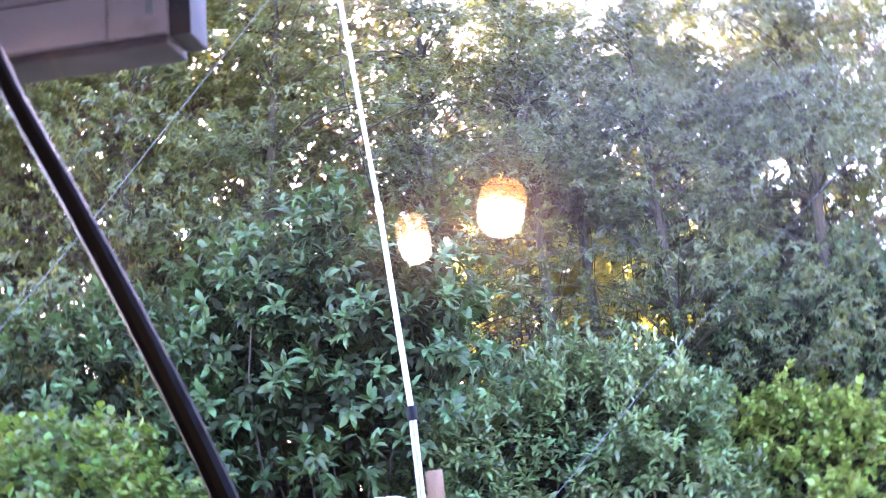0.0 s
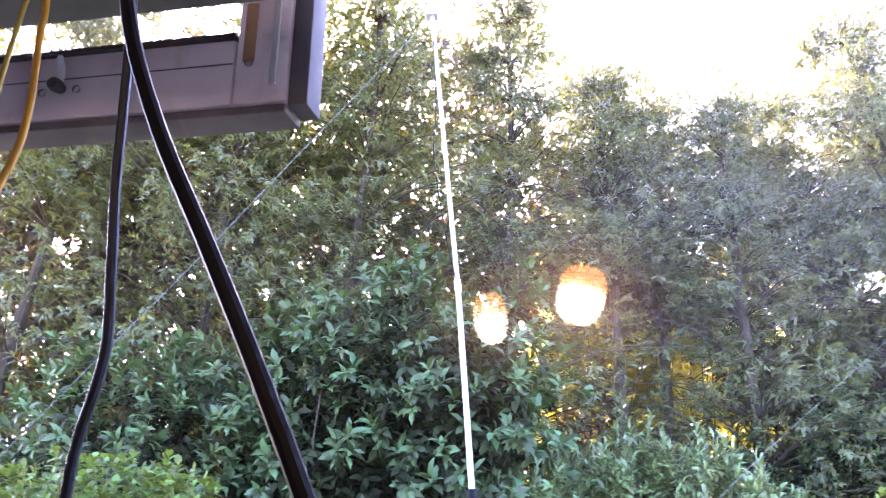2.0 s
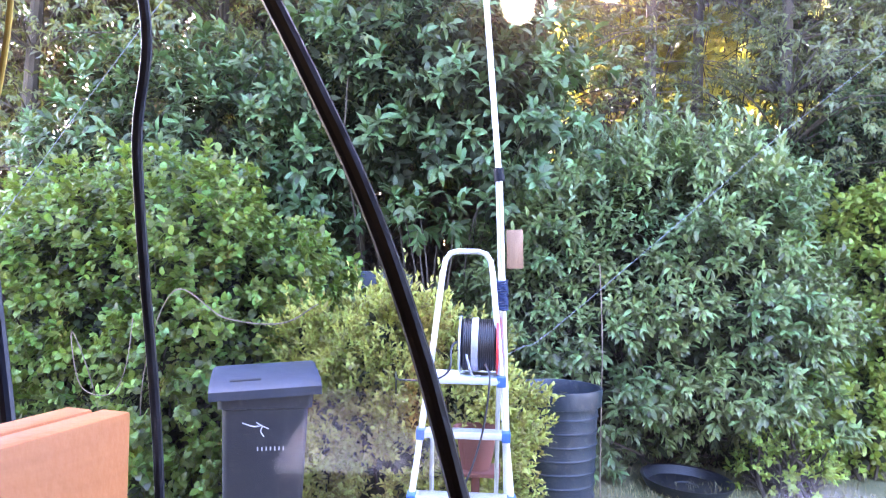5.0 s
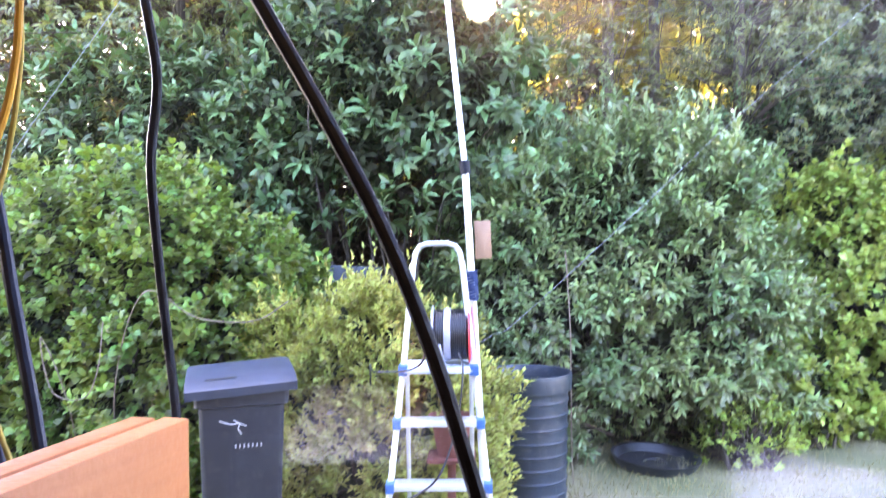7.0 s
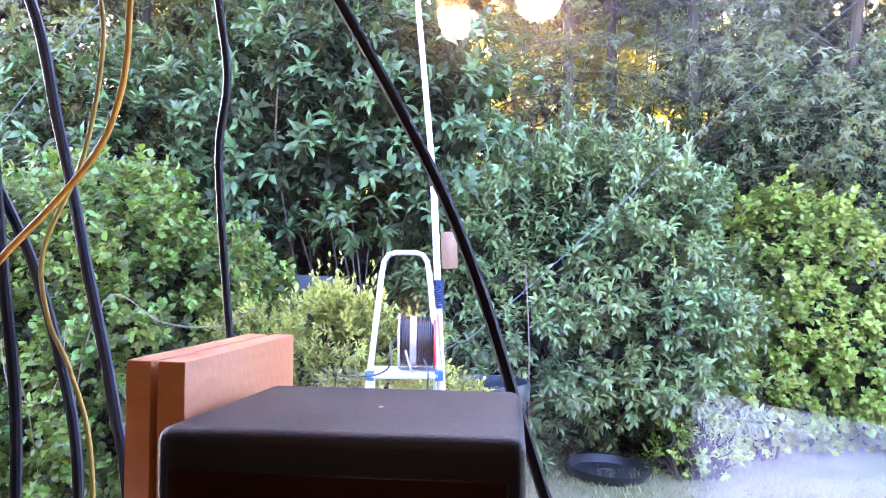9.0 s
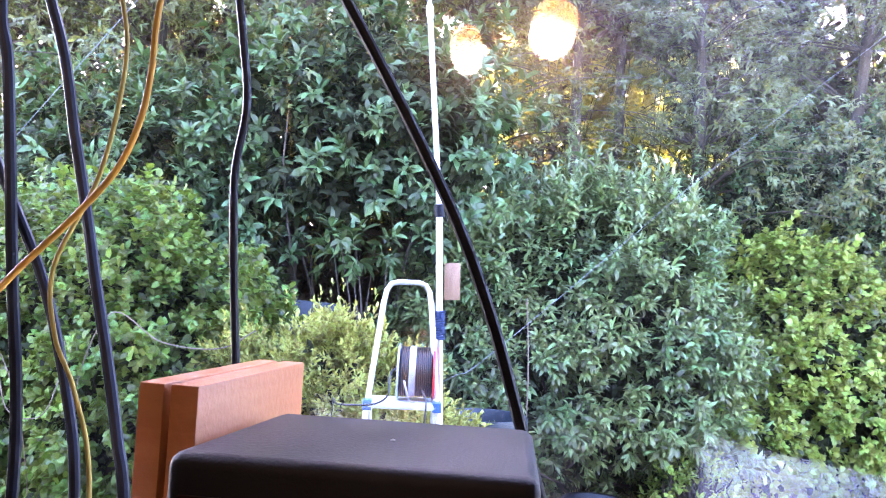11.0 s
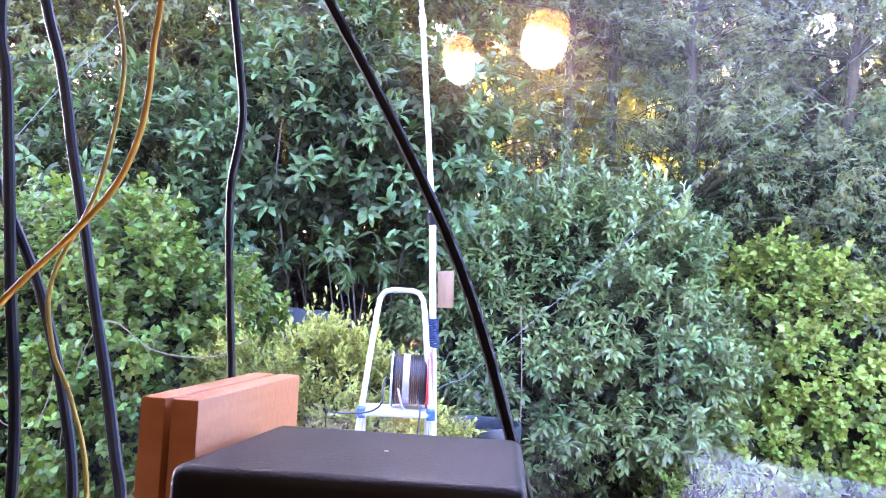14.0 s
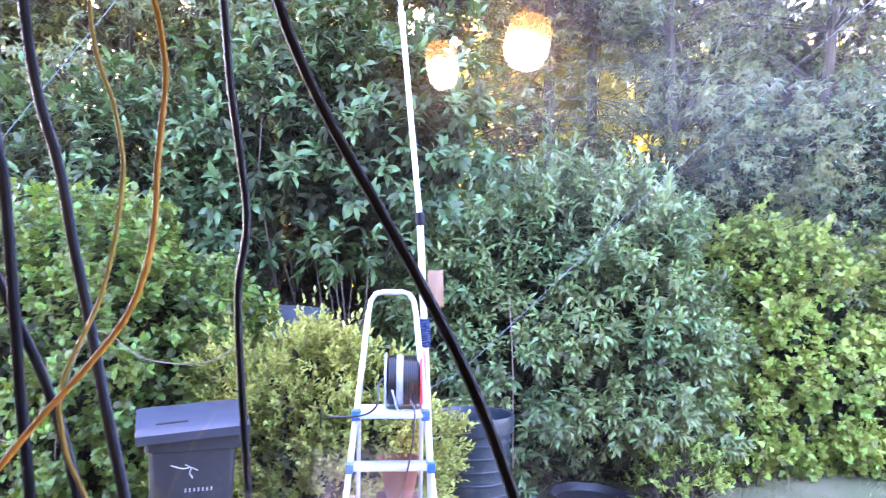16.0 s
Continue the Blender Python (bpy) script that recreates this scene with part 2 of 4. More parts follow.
M_BRASS = mat("brass", (0.55, 0.40, 0.16), 0.35, 1, 0.2, 20, 0.05)
M_LAMP = lamp_mat("lit_amber_glass")
M_LAMP_DIM = lamp_mat("dimmer_amber_glass", 2.1)
M_GLASS = glass_mat("window_glass")
M_GLASS2 = glass_mat("sash_glass", 0.14, 0.03)


# ---------------------------------------------------------------- mesh helpers
def part(name, bm, material, parent=None, label="", m=None, smooth=True):
    """One bmesh (or finished mesh) as one object, under parent if given."""
    if isinstance(bm, bmesh.types.BMesh):
        me = bpy.data.meshes.new(name)
        bm.to_mesh(me)
        bm.free()
    else:
        me = bm
    if material:
        me.materials.append(material)
    if smooth:
        for p in me.polygons:
            p.use_smooth = True
        me.set_sharp_from_angle(angle=radians(35))
    ob = new(name, me)
    if m is not None:
        ob.matrix_world = m
    if parent:
        ob.parent = parent
    if label:
        ob["label"] = label
    return ob


def thing(name, m, label, category, group="", kind=""):
    e = new(name)
    e.empty_display_size = 0.1
    e.matrix_world = m
    return tagged(e, label, category, group, kind)


def box(bm, x0, y0, z0, x1, y1, z1, bevel=0.0, seg=2):
    r = bmesh.ops.create_cube(bm, size=1)
    vs = r["verts"]
    for v in vs:
        v.co = Vector(((x0 + x1) / 2 + v.co.x * (x1 - x0), (y0 + y1) / 2 + v.co.y * (y1 - y0), (z0 + z1) / 2 + v.co.z * (z1 - z0)))
    if bevel:
        es = list({e for v in vs for e in v.link_edges})
        bmesh.ops.bevel(bm, geom=es, offset=bevel, segments=seg, affect='EDGES', profile=0.5)
    return bm


def boxm(*a, **k):
    return box(bmesh.new(), *a, **k)


def smooth_line(pts, step=6):
    """Catmull-Rom through the points."""
    P = [Vector(p) for p in pts]
    P = [P[0] * 2 - P[1]] + P + [P[-1] * 2 - P[-2]]
    out = []
    for i in range(1, len(P) - 2):
        a, b, c, d = P[i - 1:i + 3]
        for k in range(step):
            t = k / step
            out.append(0.5 * (2 * b + (c - a) * t + (2 * a - 5 * b + 4 * c - d) * t * t + (3 * b - a - 3 * c + d) * t ** 3))
    return out + [P[-2]]


def tube(bm, pts, r, sides=8, r_end=None, cap=True):
    pts = [Vector(p) for p in pts]
    n = len(pts)
    rings = []
    ref = Vector((0.31, 0.77, 0.2)).normalized()
    for i, p in enumerate(pts):
        d = (pts[min(i + 1, n - 1)] - pts[max(i - 1, 0)]).normalized()
        a = d.cross(ref)
        if a.length < 0.05:
            a = d.cross(Vector((1, 0, 0)))
        a.normalize()
        b = d.cross(a)
        rr = r if r_end is None else r + (r_end - r) * i / (n - 1)
        rings.append([bm.verts.new(p + (a * math.cos(2 * math.pi * k / sides) + b * math.sin(2 * math.pi * k / sides)) * rr) for k in range(sides)])
    for A, B in zip(rings, rings[1:]):
        for k in range(sides):
            bm.faces.new((A[k], A[(k + 1) % sides], B[(k + 1) % sides], B[k]))
    if cap:
        bm.faces.new(rings[0][::-1])
        bm.faces.new(rings[-1])
    return bm


def lathe(bm, prof, sides=40, closed=False):
    """Turn (radius, height) pairs round z."""
    rings = []
    for r, z in prof:
        rings.append([bm.verts.new((r * math.cos(2 * math.pi * k / sides), r * math.sin(2 * math.pi * k / sides), z)) for k in range(sides)])
    pairs = list(zip(rings, rings[1:])) + ([(rings[-1], rings[0])] if closed else [])
    for A, B in pairs:
        for k in range(sides):
            bm.faces.new((A[k], A[(k + 1) % sides], B[(k + 1) % sides], B[k]))
    return bm


# ---------------------------------------------------------------- leaves
rng = np.random.default_rng(7)


def unit(a):
    return a / np.maximum(np.linalg.norm(a, axis=1, keepdims=True), 1e-6)


def leaf_mesh(name, base, axis, nrm, length, width):
    """Many leaves: each an arched oval blade with a pointed tip."""
    n = len(base)
    axis = unit(axis)
    side = unit(np.cross(axis, nrm))
    up = np.cross(side, axis)
    L, W = length[:, None], width[:, None]
    v = np.empty((n, 6, 3))
    v[:, 0] = base
    for q, (f, w, h) in enumerate(((0.32, 0.46, 0.10), (0.70, 0.40, 0.07))):
        mid = base + axis * L * f + up * L * h
        v[:, 1 + 2 * q] = mid + side * W * w
        v[:, 2 + 2 * q] = mid - side * W * w
    v[:, 5] = base + axis * L - up * L * 0.10
    f = np.array([[0, 1, 2], [1, 3, 4], [1, 4, 2], [3, 5, 4]])
    faces = (np.arange(n)[:, None, None] * 6 + f[None]).reshape(-1, 3)
    me = bpy.data.meshes.new(name)
    nf = len(faces)
    me.vertices.add(n * 6)
    me.vertices.foreach_set("co", v.reshape(-1))
    me.loops.add(nf * 3)
    me.loops.foreach_set("vertex_index", faces.reshape(-1).astype(np.int32))
    me.polygons.add(nf)
    me.polygons.foreach_set("loop_start", np.arange(nf, dtype=np.int32) * 3)
    me.update(calc_edges=True)
    return me


def shoots(pos, dirs, k, spread, leaf_len, leaf_w, droop, shoot_len):
    """Leaves set round short shoots. Returns the arrays for leaf_mesh."""
    n = len(pos)
    d = unit(dirs)
    rnd = unit(rng.normal(size=(n, 3)))
    a = unit(np.cross(d, rnd))
    b = np.cross(d, a)
    out = [[], [], [], [], []]
    for i in range(k):
        ang = i * 2.4 + rng.uniform(0, 0.8, n)
        rad = a * np.cos(ang)[:, None] + b * np.sin(ang)[:, None]
        along = (i + rng.uniform(0, 1, n)) / k
        ax = d * (0.35 + 0.6 * along[:, None]) + rad * spread * (1.1 - 0.6 * along[:, None]) + np.array([0, 0, -droop]) * (1 - along[:, None] * 0.5)
        nm = d + np.array([0, -0.15, 0.55]) + rng.normal(size=(n, 3)) * 0.25
        size = rng.uniform(0.65, 1.15, n)
        out[0].append(pos + d * shoot_len * along[:, None])
        out[1].append(ax)
        out[2].append(nm)
        out[3].append(leaf_len * size)
        out[4].append(leaf_w * size * rng.uniform(0.85, 1.15, n))
    return [np.concatenate(o) for o in out]


def lumps(u, amp, freq, seed):
    r = np.random.default_rng(seed)
    s = np.zeros(len(u))
    for i in range(6):
        k = r.normal(size=3) * freq * (1 + 0.5 * i)
        s += np.sin(u @ k + r.uniform(0, 6.3)) / (1 + 0.5 * i)
    return 1 + amp * s / 2.2


def shell(n, c, rad, power, amp, freq, seed, inner=0.7, clumps=0, bough=0.13):
    """Points near the lumpy outside of a rounded body, and the ways out of it."""
    u = unit(np.random.default_rng(seed).normal(size=(n, 3)))
    k = (np.abs(u) ** power).sum(1) ** (-1 / power)
    f = lumps(u, amp, freq, seed + 1)
    depth = 1 - (1 - inner) * np.random.default_rng(seed + 2).uniform(0, 1, n) ** 1.8
    if clumps:
        # boughs: growth bunches round bough tips and falls back between them
        tips = unit(np.random.default_rng(seed + 3).normal(size=(clumps, 3)))
        near = (u @ tips.T).argmax(1)
        gap = np.arccos(np.clip((u * tips[near]).sum(1), -1, 1)) * math.sqrt(clumps) / 2.2
        u = unit(u * 0.8 + tips[near] * 0.2)
        k = (np.abs(u) ** power).sum(1) ** (-1 / power)
        f = f * (1.07 - bough * np.minimum(gap, 1.4) ** 2) + np.random.default_rng(seed + 4).normal(size=clumps)[near] * 0.035
    p = u * (k * f * depth)[:, None] * np.array(rad) + np.array(c)
    return p, unit(u / np.array(rad))


def twigs(bm, base, tips, r, seed, wob=0.12):
    rr = random.Random(seed)
    for t in tips:
        b, t = Vector(base), Vector(t)
        b = b + Vector((rr.uniform(-0.2, 0.2), rr.uniform(-0.2, 0.2), 0))
        mids = [b.lerp(t, q) + Vector((rr.uniform(-1, 1), rr.uniform(-1, 1), rr.uniform(-0.4, 0.8))) * wob * (t - b).length * 0.5 for q in (0.35, 0.7)]
        tube(bm, smooth_line([b, *mids, t], 3), r, 5, r * 0.25, False)
    return bm


def leaf_piece(L, Wd):
    """One leaf with a sunken midrib, for the leaves that stand out singly."""
    bm = bmesh.new()
    rows = []
    for f, w in ((0.0, 0.06), (0.25, 0.42), (0.5, 0.5), (0.75, 0.36), (1.0, 0.03)):
        z = 0.10 * L * math.sin(math.pi * f) - 0.10 * L * f
        rows.append([bm.verts.new((L * f, s * w * Wd, z + (0.10 * Wd if s else 0))) for s in (-1, 0, 1)])
    for A, C in zip(rows, rows[1:]):
        bm.faces.new((A[0], C[0], C[1], A[1]))
        bm.faces.new((A[1], C[1], C[2], A[2]))
    me = bpy.data.meshes.new("leaf")
    bm.to_mesh(me)
    bm.free()
    return me


def shrub(name, label, c, rad, n, k, leaf_len, leaf_w, material, seed, power=2.5, amp=0.16, freq=3.0, droop=0.25, spread=0.9, up=0.45, shoot_len=0.1, inner=0.68, spires=0, carve=None, pieces=0, stems=60, shoot_mat=None, clumps=0, bough=0.13, core=1.0):
    e = thing(name, pose(c[0], c[1], 0), label, "shrub")
    p, o = shell(n, (0, 0, c[2]), rad, power, amp, freq, seed, inner, clumps, bough)
    keep = p[:, 2] > 0.03
    if carve is not None:
        keep &= ~carve(p + np.array([c[0], c[1], 0]))
    p, o = p[keep], o[keep]
    d = o * 0.8 + np.array([0, 0, up]) + rng.normal(size=p.shape) * 0.45
    arr = shoots(p, d, k, spread, leaf_len, leaf_w, droop, shoot_len)
    if spires:
        top = p[(p[:, 2] > c[2] + rad[2] * 0.55) & (p[:, 1] < rad[1] * 0.6)]
        if len(top) > spires:
            top = top[rng.choice(len(top), spires, replace=False)]
        dd = np.array([0, 0, 1.0]) + rng.normal(size=top.shape) * 0.28
        more = shoots(top, dd, 14, 0.75, leaf_len, leaf_w, 0.05, 0.30)
        tagged(part("new_growth", leaf_mesh("new_growth", *more), shoot_mat or material, e, "upright pale new shoots", smooth=False), kind="stuff")
    if pieces:
        front = np.where((o[:, 1] < -0.35) & (p[:, 2] > 0.3))[0]
        kinds = [leaf_piece(leaf_len * q, leaf_w * q) for q in (0.95, 1.1, 1.25)]
        for me in kinds:
            me.materials.append(material)
        for i, q in enumerate(rng.choice(front, min(pieces, len(front)), replace=False)):
            ax = Vector(o[q]) * 0.55 + Vector(rng.normal(size=3)) * 0.6 + Vector((0, 0, -droop))
            ax.normalize()
            nm = (Vector(o[q]) + Vector((0, 0, 0.7))).normalized()
            y = nm.cross(ax).normalized()
            z = ax.cross(y)
            lf = new("leaf", kinds[i % 3])
            lf.matrix_basis = Matrix.Translation(Vector(p[q]) + Vector(o[q]) * 0.04) @ Matrix((ax, y, z)).transposed().to_4x4()
            lf.parent = e
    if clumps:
        # dark leaves added deep inside to block light, which close the body
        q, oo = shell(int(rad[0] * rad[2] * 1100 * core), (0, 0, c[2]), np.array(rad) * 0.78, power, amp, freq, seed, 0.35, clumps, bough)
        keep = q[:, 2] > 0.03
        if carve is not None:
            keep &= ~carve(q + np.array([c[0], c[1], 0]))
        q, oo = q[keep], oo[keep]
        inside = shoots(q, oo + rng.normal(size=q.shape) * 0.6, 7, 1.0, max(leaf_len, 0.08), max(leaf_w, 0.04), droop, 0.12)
        tagged(part("inner_foliage", leaf_mesh("inner_foliage", *inside), M_INNER, e, "dark leaves added deep inside for shade", smooth=False), kind="stuff")
    me = leaf_mesh("foliage", *arr)
    tagged(part("foliage", me, material, e, smooth=False), kind="stuff")
    bm = bmesh.new()
    tips = p[rng.choice(len(p), min(stems, len(p)), replace=False)] * np.array([0.95, 0.95, 0.97])
    twigs(bm, (0, 0, 0), tips, 0.014, seed)
    tagged(part("branches", bm, M_TWIG, e, "thin brown branches"), kind="stuff")
    return e


def tree(name, label, x, y, h, r, z0, material, seed, n=1500, k=8, leaf_len=0.10, leaf_w=0.034, lean=0.0, sprays=90, droop=0.45, spire=0.35):
    """Trunk, limbs, and leaf sprays hung along the limbs, so that light shows between them."""
    rr = random.Random(seed)
    e = thing(name, pose(x, y, 0), label, "tree")
    bm = bmesh.new()
    line = smooth_line([(0, 0, 0), (rr.uniform(-.1, .1), rr.uniform(-.1, .1), h * .3), (lean * .5 + rr.uniform(-.2, .2), rr.uniform(-.15, .15), h * .65), (lean, 0, h * .97)], 5)
    tube(bm, line, 0.10, 9, 0.015)
    part("trunk", bm, M_BARK, e, "brown bark")
    bm = bmesh.new()
    P, D = [], []
    for i in range(sprays):
        q = rr.uniform(z0 / h, 1.0) ** 0.9
        s = line[min(int(q * (len(line) - 1)), len(line) - 1)]
        a = rr.uniform(0, 6.283)
        reach = r * (0.45 + 0.55 * rr.random()) * (1.0 if q < 0.55 else max(spire, 1.25 - q * 0.95)) * (0.75 + 0.5 * (math.sin(3 * a + seed + 5 * q) * 0.5 + 0.5))
        tip = s + Vector((math.cos(a) * reach, math.sin(a) * reach, rr.uniform(-0.1, 0.55) * reach))
        mid = s.lerp(tip, 0.5) + Vector((0, 0, 0.12 * reach))
        seg = smooth_line([s, mid, tip], 4)
        tube(bm, seg, 0.012, 5, 0.003, False)
        per = max(4, n // sprays)
        for j in range(per):
            f = 0.35 + 0.65 * rr.random() ** 0.7
            b = seg[min(int(f * (len(seg) - 1)), len(seg) - 1)]
            w = 0.08 + 0.14 * reach
            P.append(b + Vector((rr.gauss(0, w), rr.gauss(0, w), rr.gauss(0, w * 0.55))))
            D.append((tip - s).normalized() + Vector((rr.gauss(0, .5), rr.gauss(0, .5), rr.gauss(0, .35) - 0.1)))
    tagged(part("limbs", bm, M_LIMB, e, "thin brown limbs"), kind="stuff")
    arr = shoots(np.array(P), np.array(D), k, 0.8, leaf_len, leaf_w, droop, leaf_len * 1.4)
    tagged(part("crown", leaf_mesh("crown", *arr), material, e, smooth=False), kind="stuff")
    return e


# ---------------------------------------------------------------- ground and far planting
def ground_sheet():
    bm = bmesh.new()
    xs = [-900, -60, -14] + [-9 + 0.5 * i for i in range(37)] + [14, 60, 900]
    ys = [-900, -40, -6] + [0.9 + 0.4 * i for i in range(26)] + [16, 60, 900]
    grid = [[bm.verts.new((x, y, 0.03 * noise.noise(Vector((x * 1.3, y * 1.3, 0))) if abs(x) < 12 and 1 < y < 13 else -0.02)) for x in xs] for y in ys]
    for j in range(len(ys) - 1):
        for i in range(len(xs) - 1):
            bm.faces.new((grid[j][i], grid[j][i + 1], grid[j + 1][i + 1], grid[j + 1][i]))
    tagged(part("ground", bm, M_SOIL), "patchy lawn and bare brown soil under shrubs", "ground", kind="structure")


ground_sheet()


def lawn():
    n = 30000
    x = rng.uniform(0.5, 5.5, n)
    y = rng.uniform(2.6, 7.0, n)
    keep = (lumps(np.stack([x, y, x * 0], 1), 0.9, 1.6, 5) + rng.normal(size=n) * 0.4) > 0.55
    x, y = x[keep], y[keep]
    n = len(x)
    base = np.stack([x, y, np.full(n, -0.01)], 1)
    ax = np.stack([rng.normal(size=n) * 0.5, rng.normal(size=n) * 0.5, np.ones(n)], 1)
    nm = unit(rng.normal(size=(n, 3)) + np.array([0, -1, 0.1]))
    me = leaf_mesh("lawn_grass", base, ax, nm, rng.uniform(0.02, 0.065, n), np.full(n, 0.006))
    tagged(part("lawn_grass", me, M_GRASS, smooth=False), "short dry yellow-green lawn grass", "grass", kind="stuff")


lawn()


def fence():
    # added backing: dark boards stand in for the deep shade behind the shrubs
    e = thing("backing_fence", pose(-7, 9.5, 0), "weathered brown board fence, added to close the shaded gaps", "fence", kind="structure")
    for i in range(70):
        part("board", boxm(i * 0.2 + 0.006, 0, 0, i * 0.2 + 0.194, 0.02, 2.4 + 0.02 * math.sin(i * 2.1)), M_FENCE, e, smooth=False)
    for z in (0.4, 1.4):
        part("rail", boxm(0, 0.022, z, 14, 0.07, z + 0.08), M_FENCE, e, smooth=False)


fence()

T = "tall evergreen tree with dark glossy narrow leaves"
for i, (x, y, h, r, z0, n) in enumerate(((-4.7, 7.0, 9.5, 2.1, 0.8, 4200), (-2.9, 7.3, 10.2, 2.0, 0.8, 4600), (-1.35, 6.9, 9.8, 1.9, 2.2, 3800), (0.2, 7.3, 8.7, 1.6, 2.6, 2600),
                                         (1.3, 7.9, 8.0, 1.5, 4.5, 1600), (2.7, 7.6, 7.3, 1.5, 2.2, 1700), (4.1, 7.3, 8.3, 1.8, 0.8, 3300), (5.9, 7.6, 8.2, 1.9, 0.8, 1900), (2.0, 8.4, 8.0, 1.5, 4.9, 1300), (3.4, 8.3, 7.9, 1.5, 1.5, 2300), (-6.6, 7.6, 9.0, 2.0, 0.8, 1600), (5.0, 8.5, 8.2, 1.6, 1.5, 1900))):
    tree("evergreen_tree", T, x, y, h, r, z0, M_TREE, 11 + i, int(n * 1.35), 8, 0.086, 0.027, sprays=190)
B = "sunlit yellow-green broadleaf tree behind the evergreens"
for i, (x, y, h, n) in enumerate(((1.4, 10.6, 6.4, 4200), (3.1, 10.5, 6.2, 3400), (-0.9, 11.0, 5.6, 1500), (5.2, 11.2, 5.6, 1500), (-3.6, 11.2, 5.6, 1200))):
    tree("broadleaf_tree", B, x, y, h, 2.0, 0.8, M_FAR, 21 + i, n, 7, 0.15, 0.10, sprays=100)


def gaps(p):
    """Open places in the back hedge, where the sunlit garden shows through."""
    g = np.sin(p[:, 0] * 2.7 + 1.0) + np.sin(p[:, 2] * 3.1 + p[:, 0]) + np.sin(p[:, 0] * 5.3 - p[:, 2] * 2.2)
    return (g > 1.9) | ((p[:, 0] > 0.4) & (p[:, 0] < 2.9) & (p[:, 2] > 2.4) & (p[:, 2] < 4.6) & (g > -0.8))


H = "tall brown half-bare hedge tree closing the garden"
for i, (x, h) in enumerate(((-5.6, 4.3), (-3.4, 4.6), (-1.2, 4.5), (1.0, 3.7), (3.2, 3.5), (5.4, 3.9))):
    shrub("hedge_tree", H, (x, 8.7, h * 0.9), (1.5, 0.55, h * 0.98), 2300, 8, 0.17, 0.075, M_DEAD, 71 + i, power=3.0, amp=0.12, freq=5, droop=0.4, inner=0.55, carve=gaps)

for i, (x, h) in enumerate(((-6.0, 6.0), (-3.9, 6.4), (-1.9, 5.6))):
    shrub("hedge_tree", H, (x, 9.1, h * 0.75), (1.4, 0.35, h * 0.55), 1500, 8, 0.17, 0.075, M_DEAD, 91 + i, power=2.6, amp=0.2, freq=5, droop=0.4, inner=0.5, carve=lambda p: np.sin(p[:, 0] * 4.1) + np.sin(p[:, 2] * 4.7 + p[:, 0]) > 1.2)

# ---------------------------------------------------------------- shrubs
LAUREL = "cherry laurel with large glossy dark green leaves"
shrub("laurel_shrub", LAUREL, (-0.75, 6.0, 2.75), (1.5, 0.7, 1.25), 700, 9, 0.135, 0.05, M_LAUREL, 31, amp=0.3, freq=4, droop=0.4, spread=1.0, shoot_len=0.07, inner=0.6, stems=12, clumps=60, core=0.3,
      carve=lambda p: (p[:, 2] < 2.2) & (p[:, 0] > -1.35) & (p[:, 0] < -0.15))
shrub("laurel_shrub", LAUREL, (-2.5, 5.8, 1.9), (1.3, 0.7, 1.3), 900, 9, 0.12, 0.042, M_LAUREL, 32, amp=0.25, freq=4, droop=0.3, spread=1.0, shoot_len=0.08, stems=16, clumps=50, core=0.4)
shrub("laurel_sprig", "low laurel sprig hanging into the dark hollow", (-0.62, 5.35, 1.86), (0.26, 0.16, 0.13), 26, 9, 0.125, 0.046, M_LAUREL, 41, droop=0.5, spread=1.0, stems=6)
shrub("hedge_shrub", "dense bright green broad-leaved hedge shrub", (-2.27, 4.8, 0.9), (1.18, 0.75, 1.10), 6000, 8, 0.062, 0.042, M_HEDGE, 33, power=3.2, amp=0.10, freq=6, droop=0.3, spread=1.0, inner=0.6, pieces=290, clumps=130)
shrub("golden_shrub", "golden yellow-green small-leaved shrub behind the ladder", (-0.62, 4.3, 0.45), (0.72, 0.45, 0.84), 8200, 12, 0.042, 0.018, M_GOLD, 34, power=2.3, amp=0.16, freq=5, droop=0.0, spread=0.8, up=0.5, shoot_len=0.12, spires=70, clumps=70, bough=0.10, core=2.2)
shrub("narrow_leaved_shrub", "large rounded shrub with narrow grey-green leaves", (1.12, 6.2, 1.08), (1.52, 0.85, 1.38), 6000, 10, 0.098, 0.030, M_WILLOWY, 35, power=2.9, amp=0.08, freq=4, droop=0.5, spread=0.9, shoot_len=0.08, spires=200, pieces=280, shoot_mat=M_SHOOT, clumps=130,
      carve=lambda p: (p[:, 2] < 0.32) & (p[:, 0] > 0.8) & (p[:, 0] < 1.85) & (p[:, 1] < 5.9))
shrub("lime_shrub", "lime-green lobed-leaved shrub beside the lawn", (3.75, 6.55, 0.95), (1.15, 0.65, 1.22), 4800, 8, 0.068, 0.05, M_LIME, 36, power=2.6, amp=0.14, freq=6, droop=0.2, spread=1.1, pieces=200, clumps=80, spires=40)
shrub("lime_shrub", "low lime-green branches spreading over the lawn edge", (2.6, 6.05, 0.42), (0.42, 0.28, 0.34), 330, 8, 0.068, 0.05, M_LIME, 42, power=2.3, amp=0.25, freq=5, droop=0.2, spread=1.1, pieces=40, clumps=20)
shrub("dark_shrub", "dark blue-green shrub in the shade", (3.3, 7.4, 1.75), (1.35, 0.5, 1.75), 1500, 9, 0.07, 0.03, M_LAUREL, 37, amp=0.2, freq=4, clumps=50)
shrub("dark_shrub", "dark blue-green shrub in the shade", (4.9, 7.0, 1.9), (1.1, 0.6, 1.9), 1500, 9, 0.07, 0.03, M_LAUREL, 39, amp=0.2, freq=4, clumps=50)
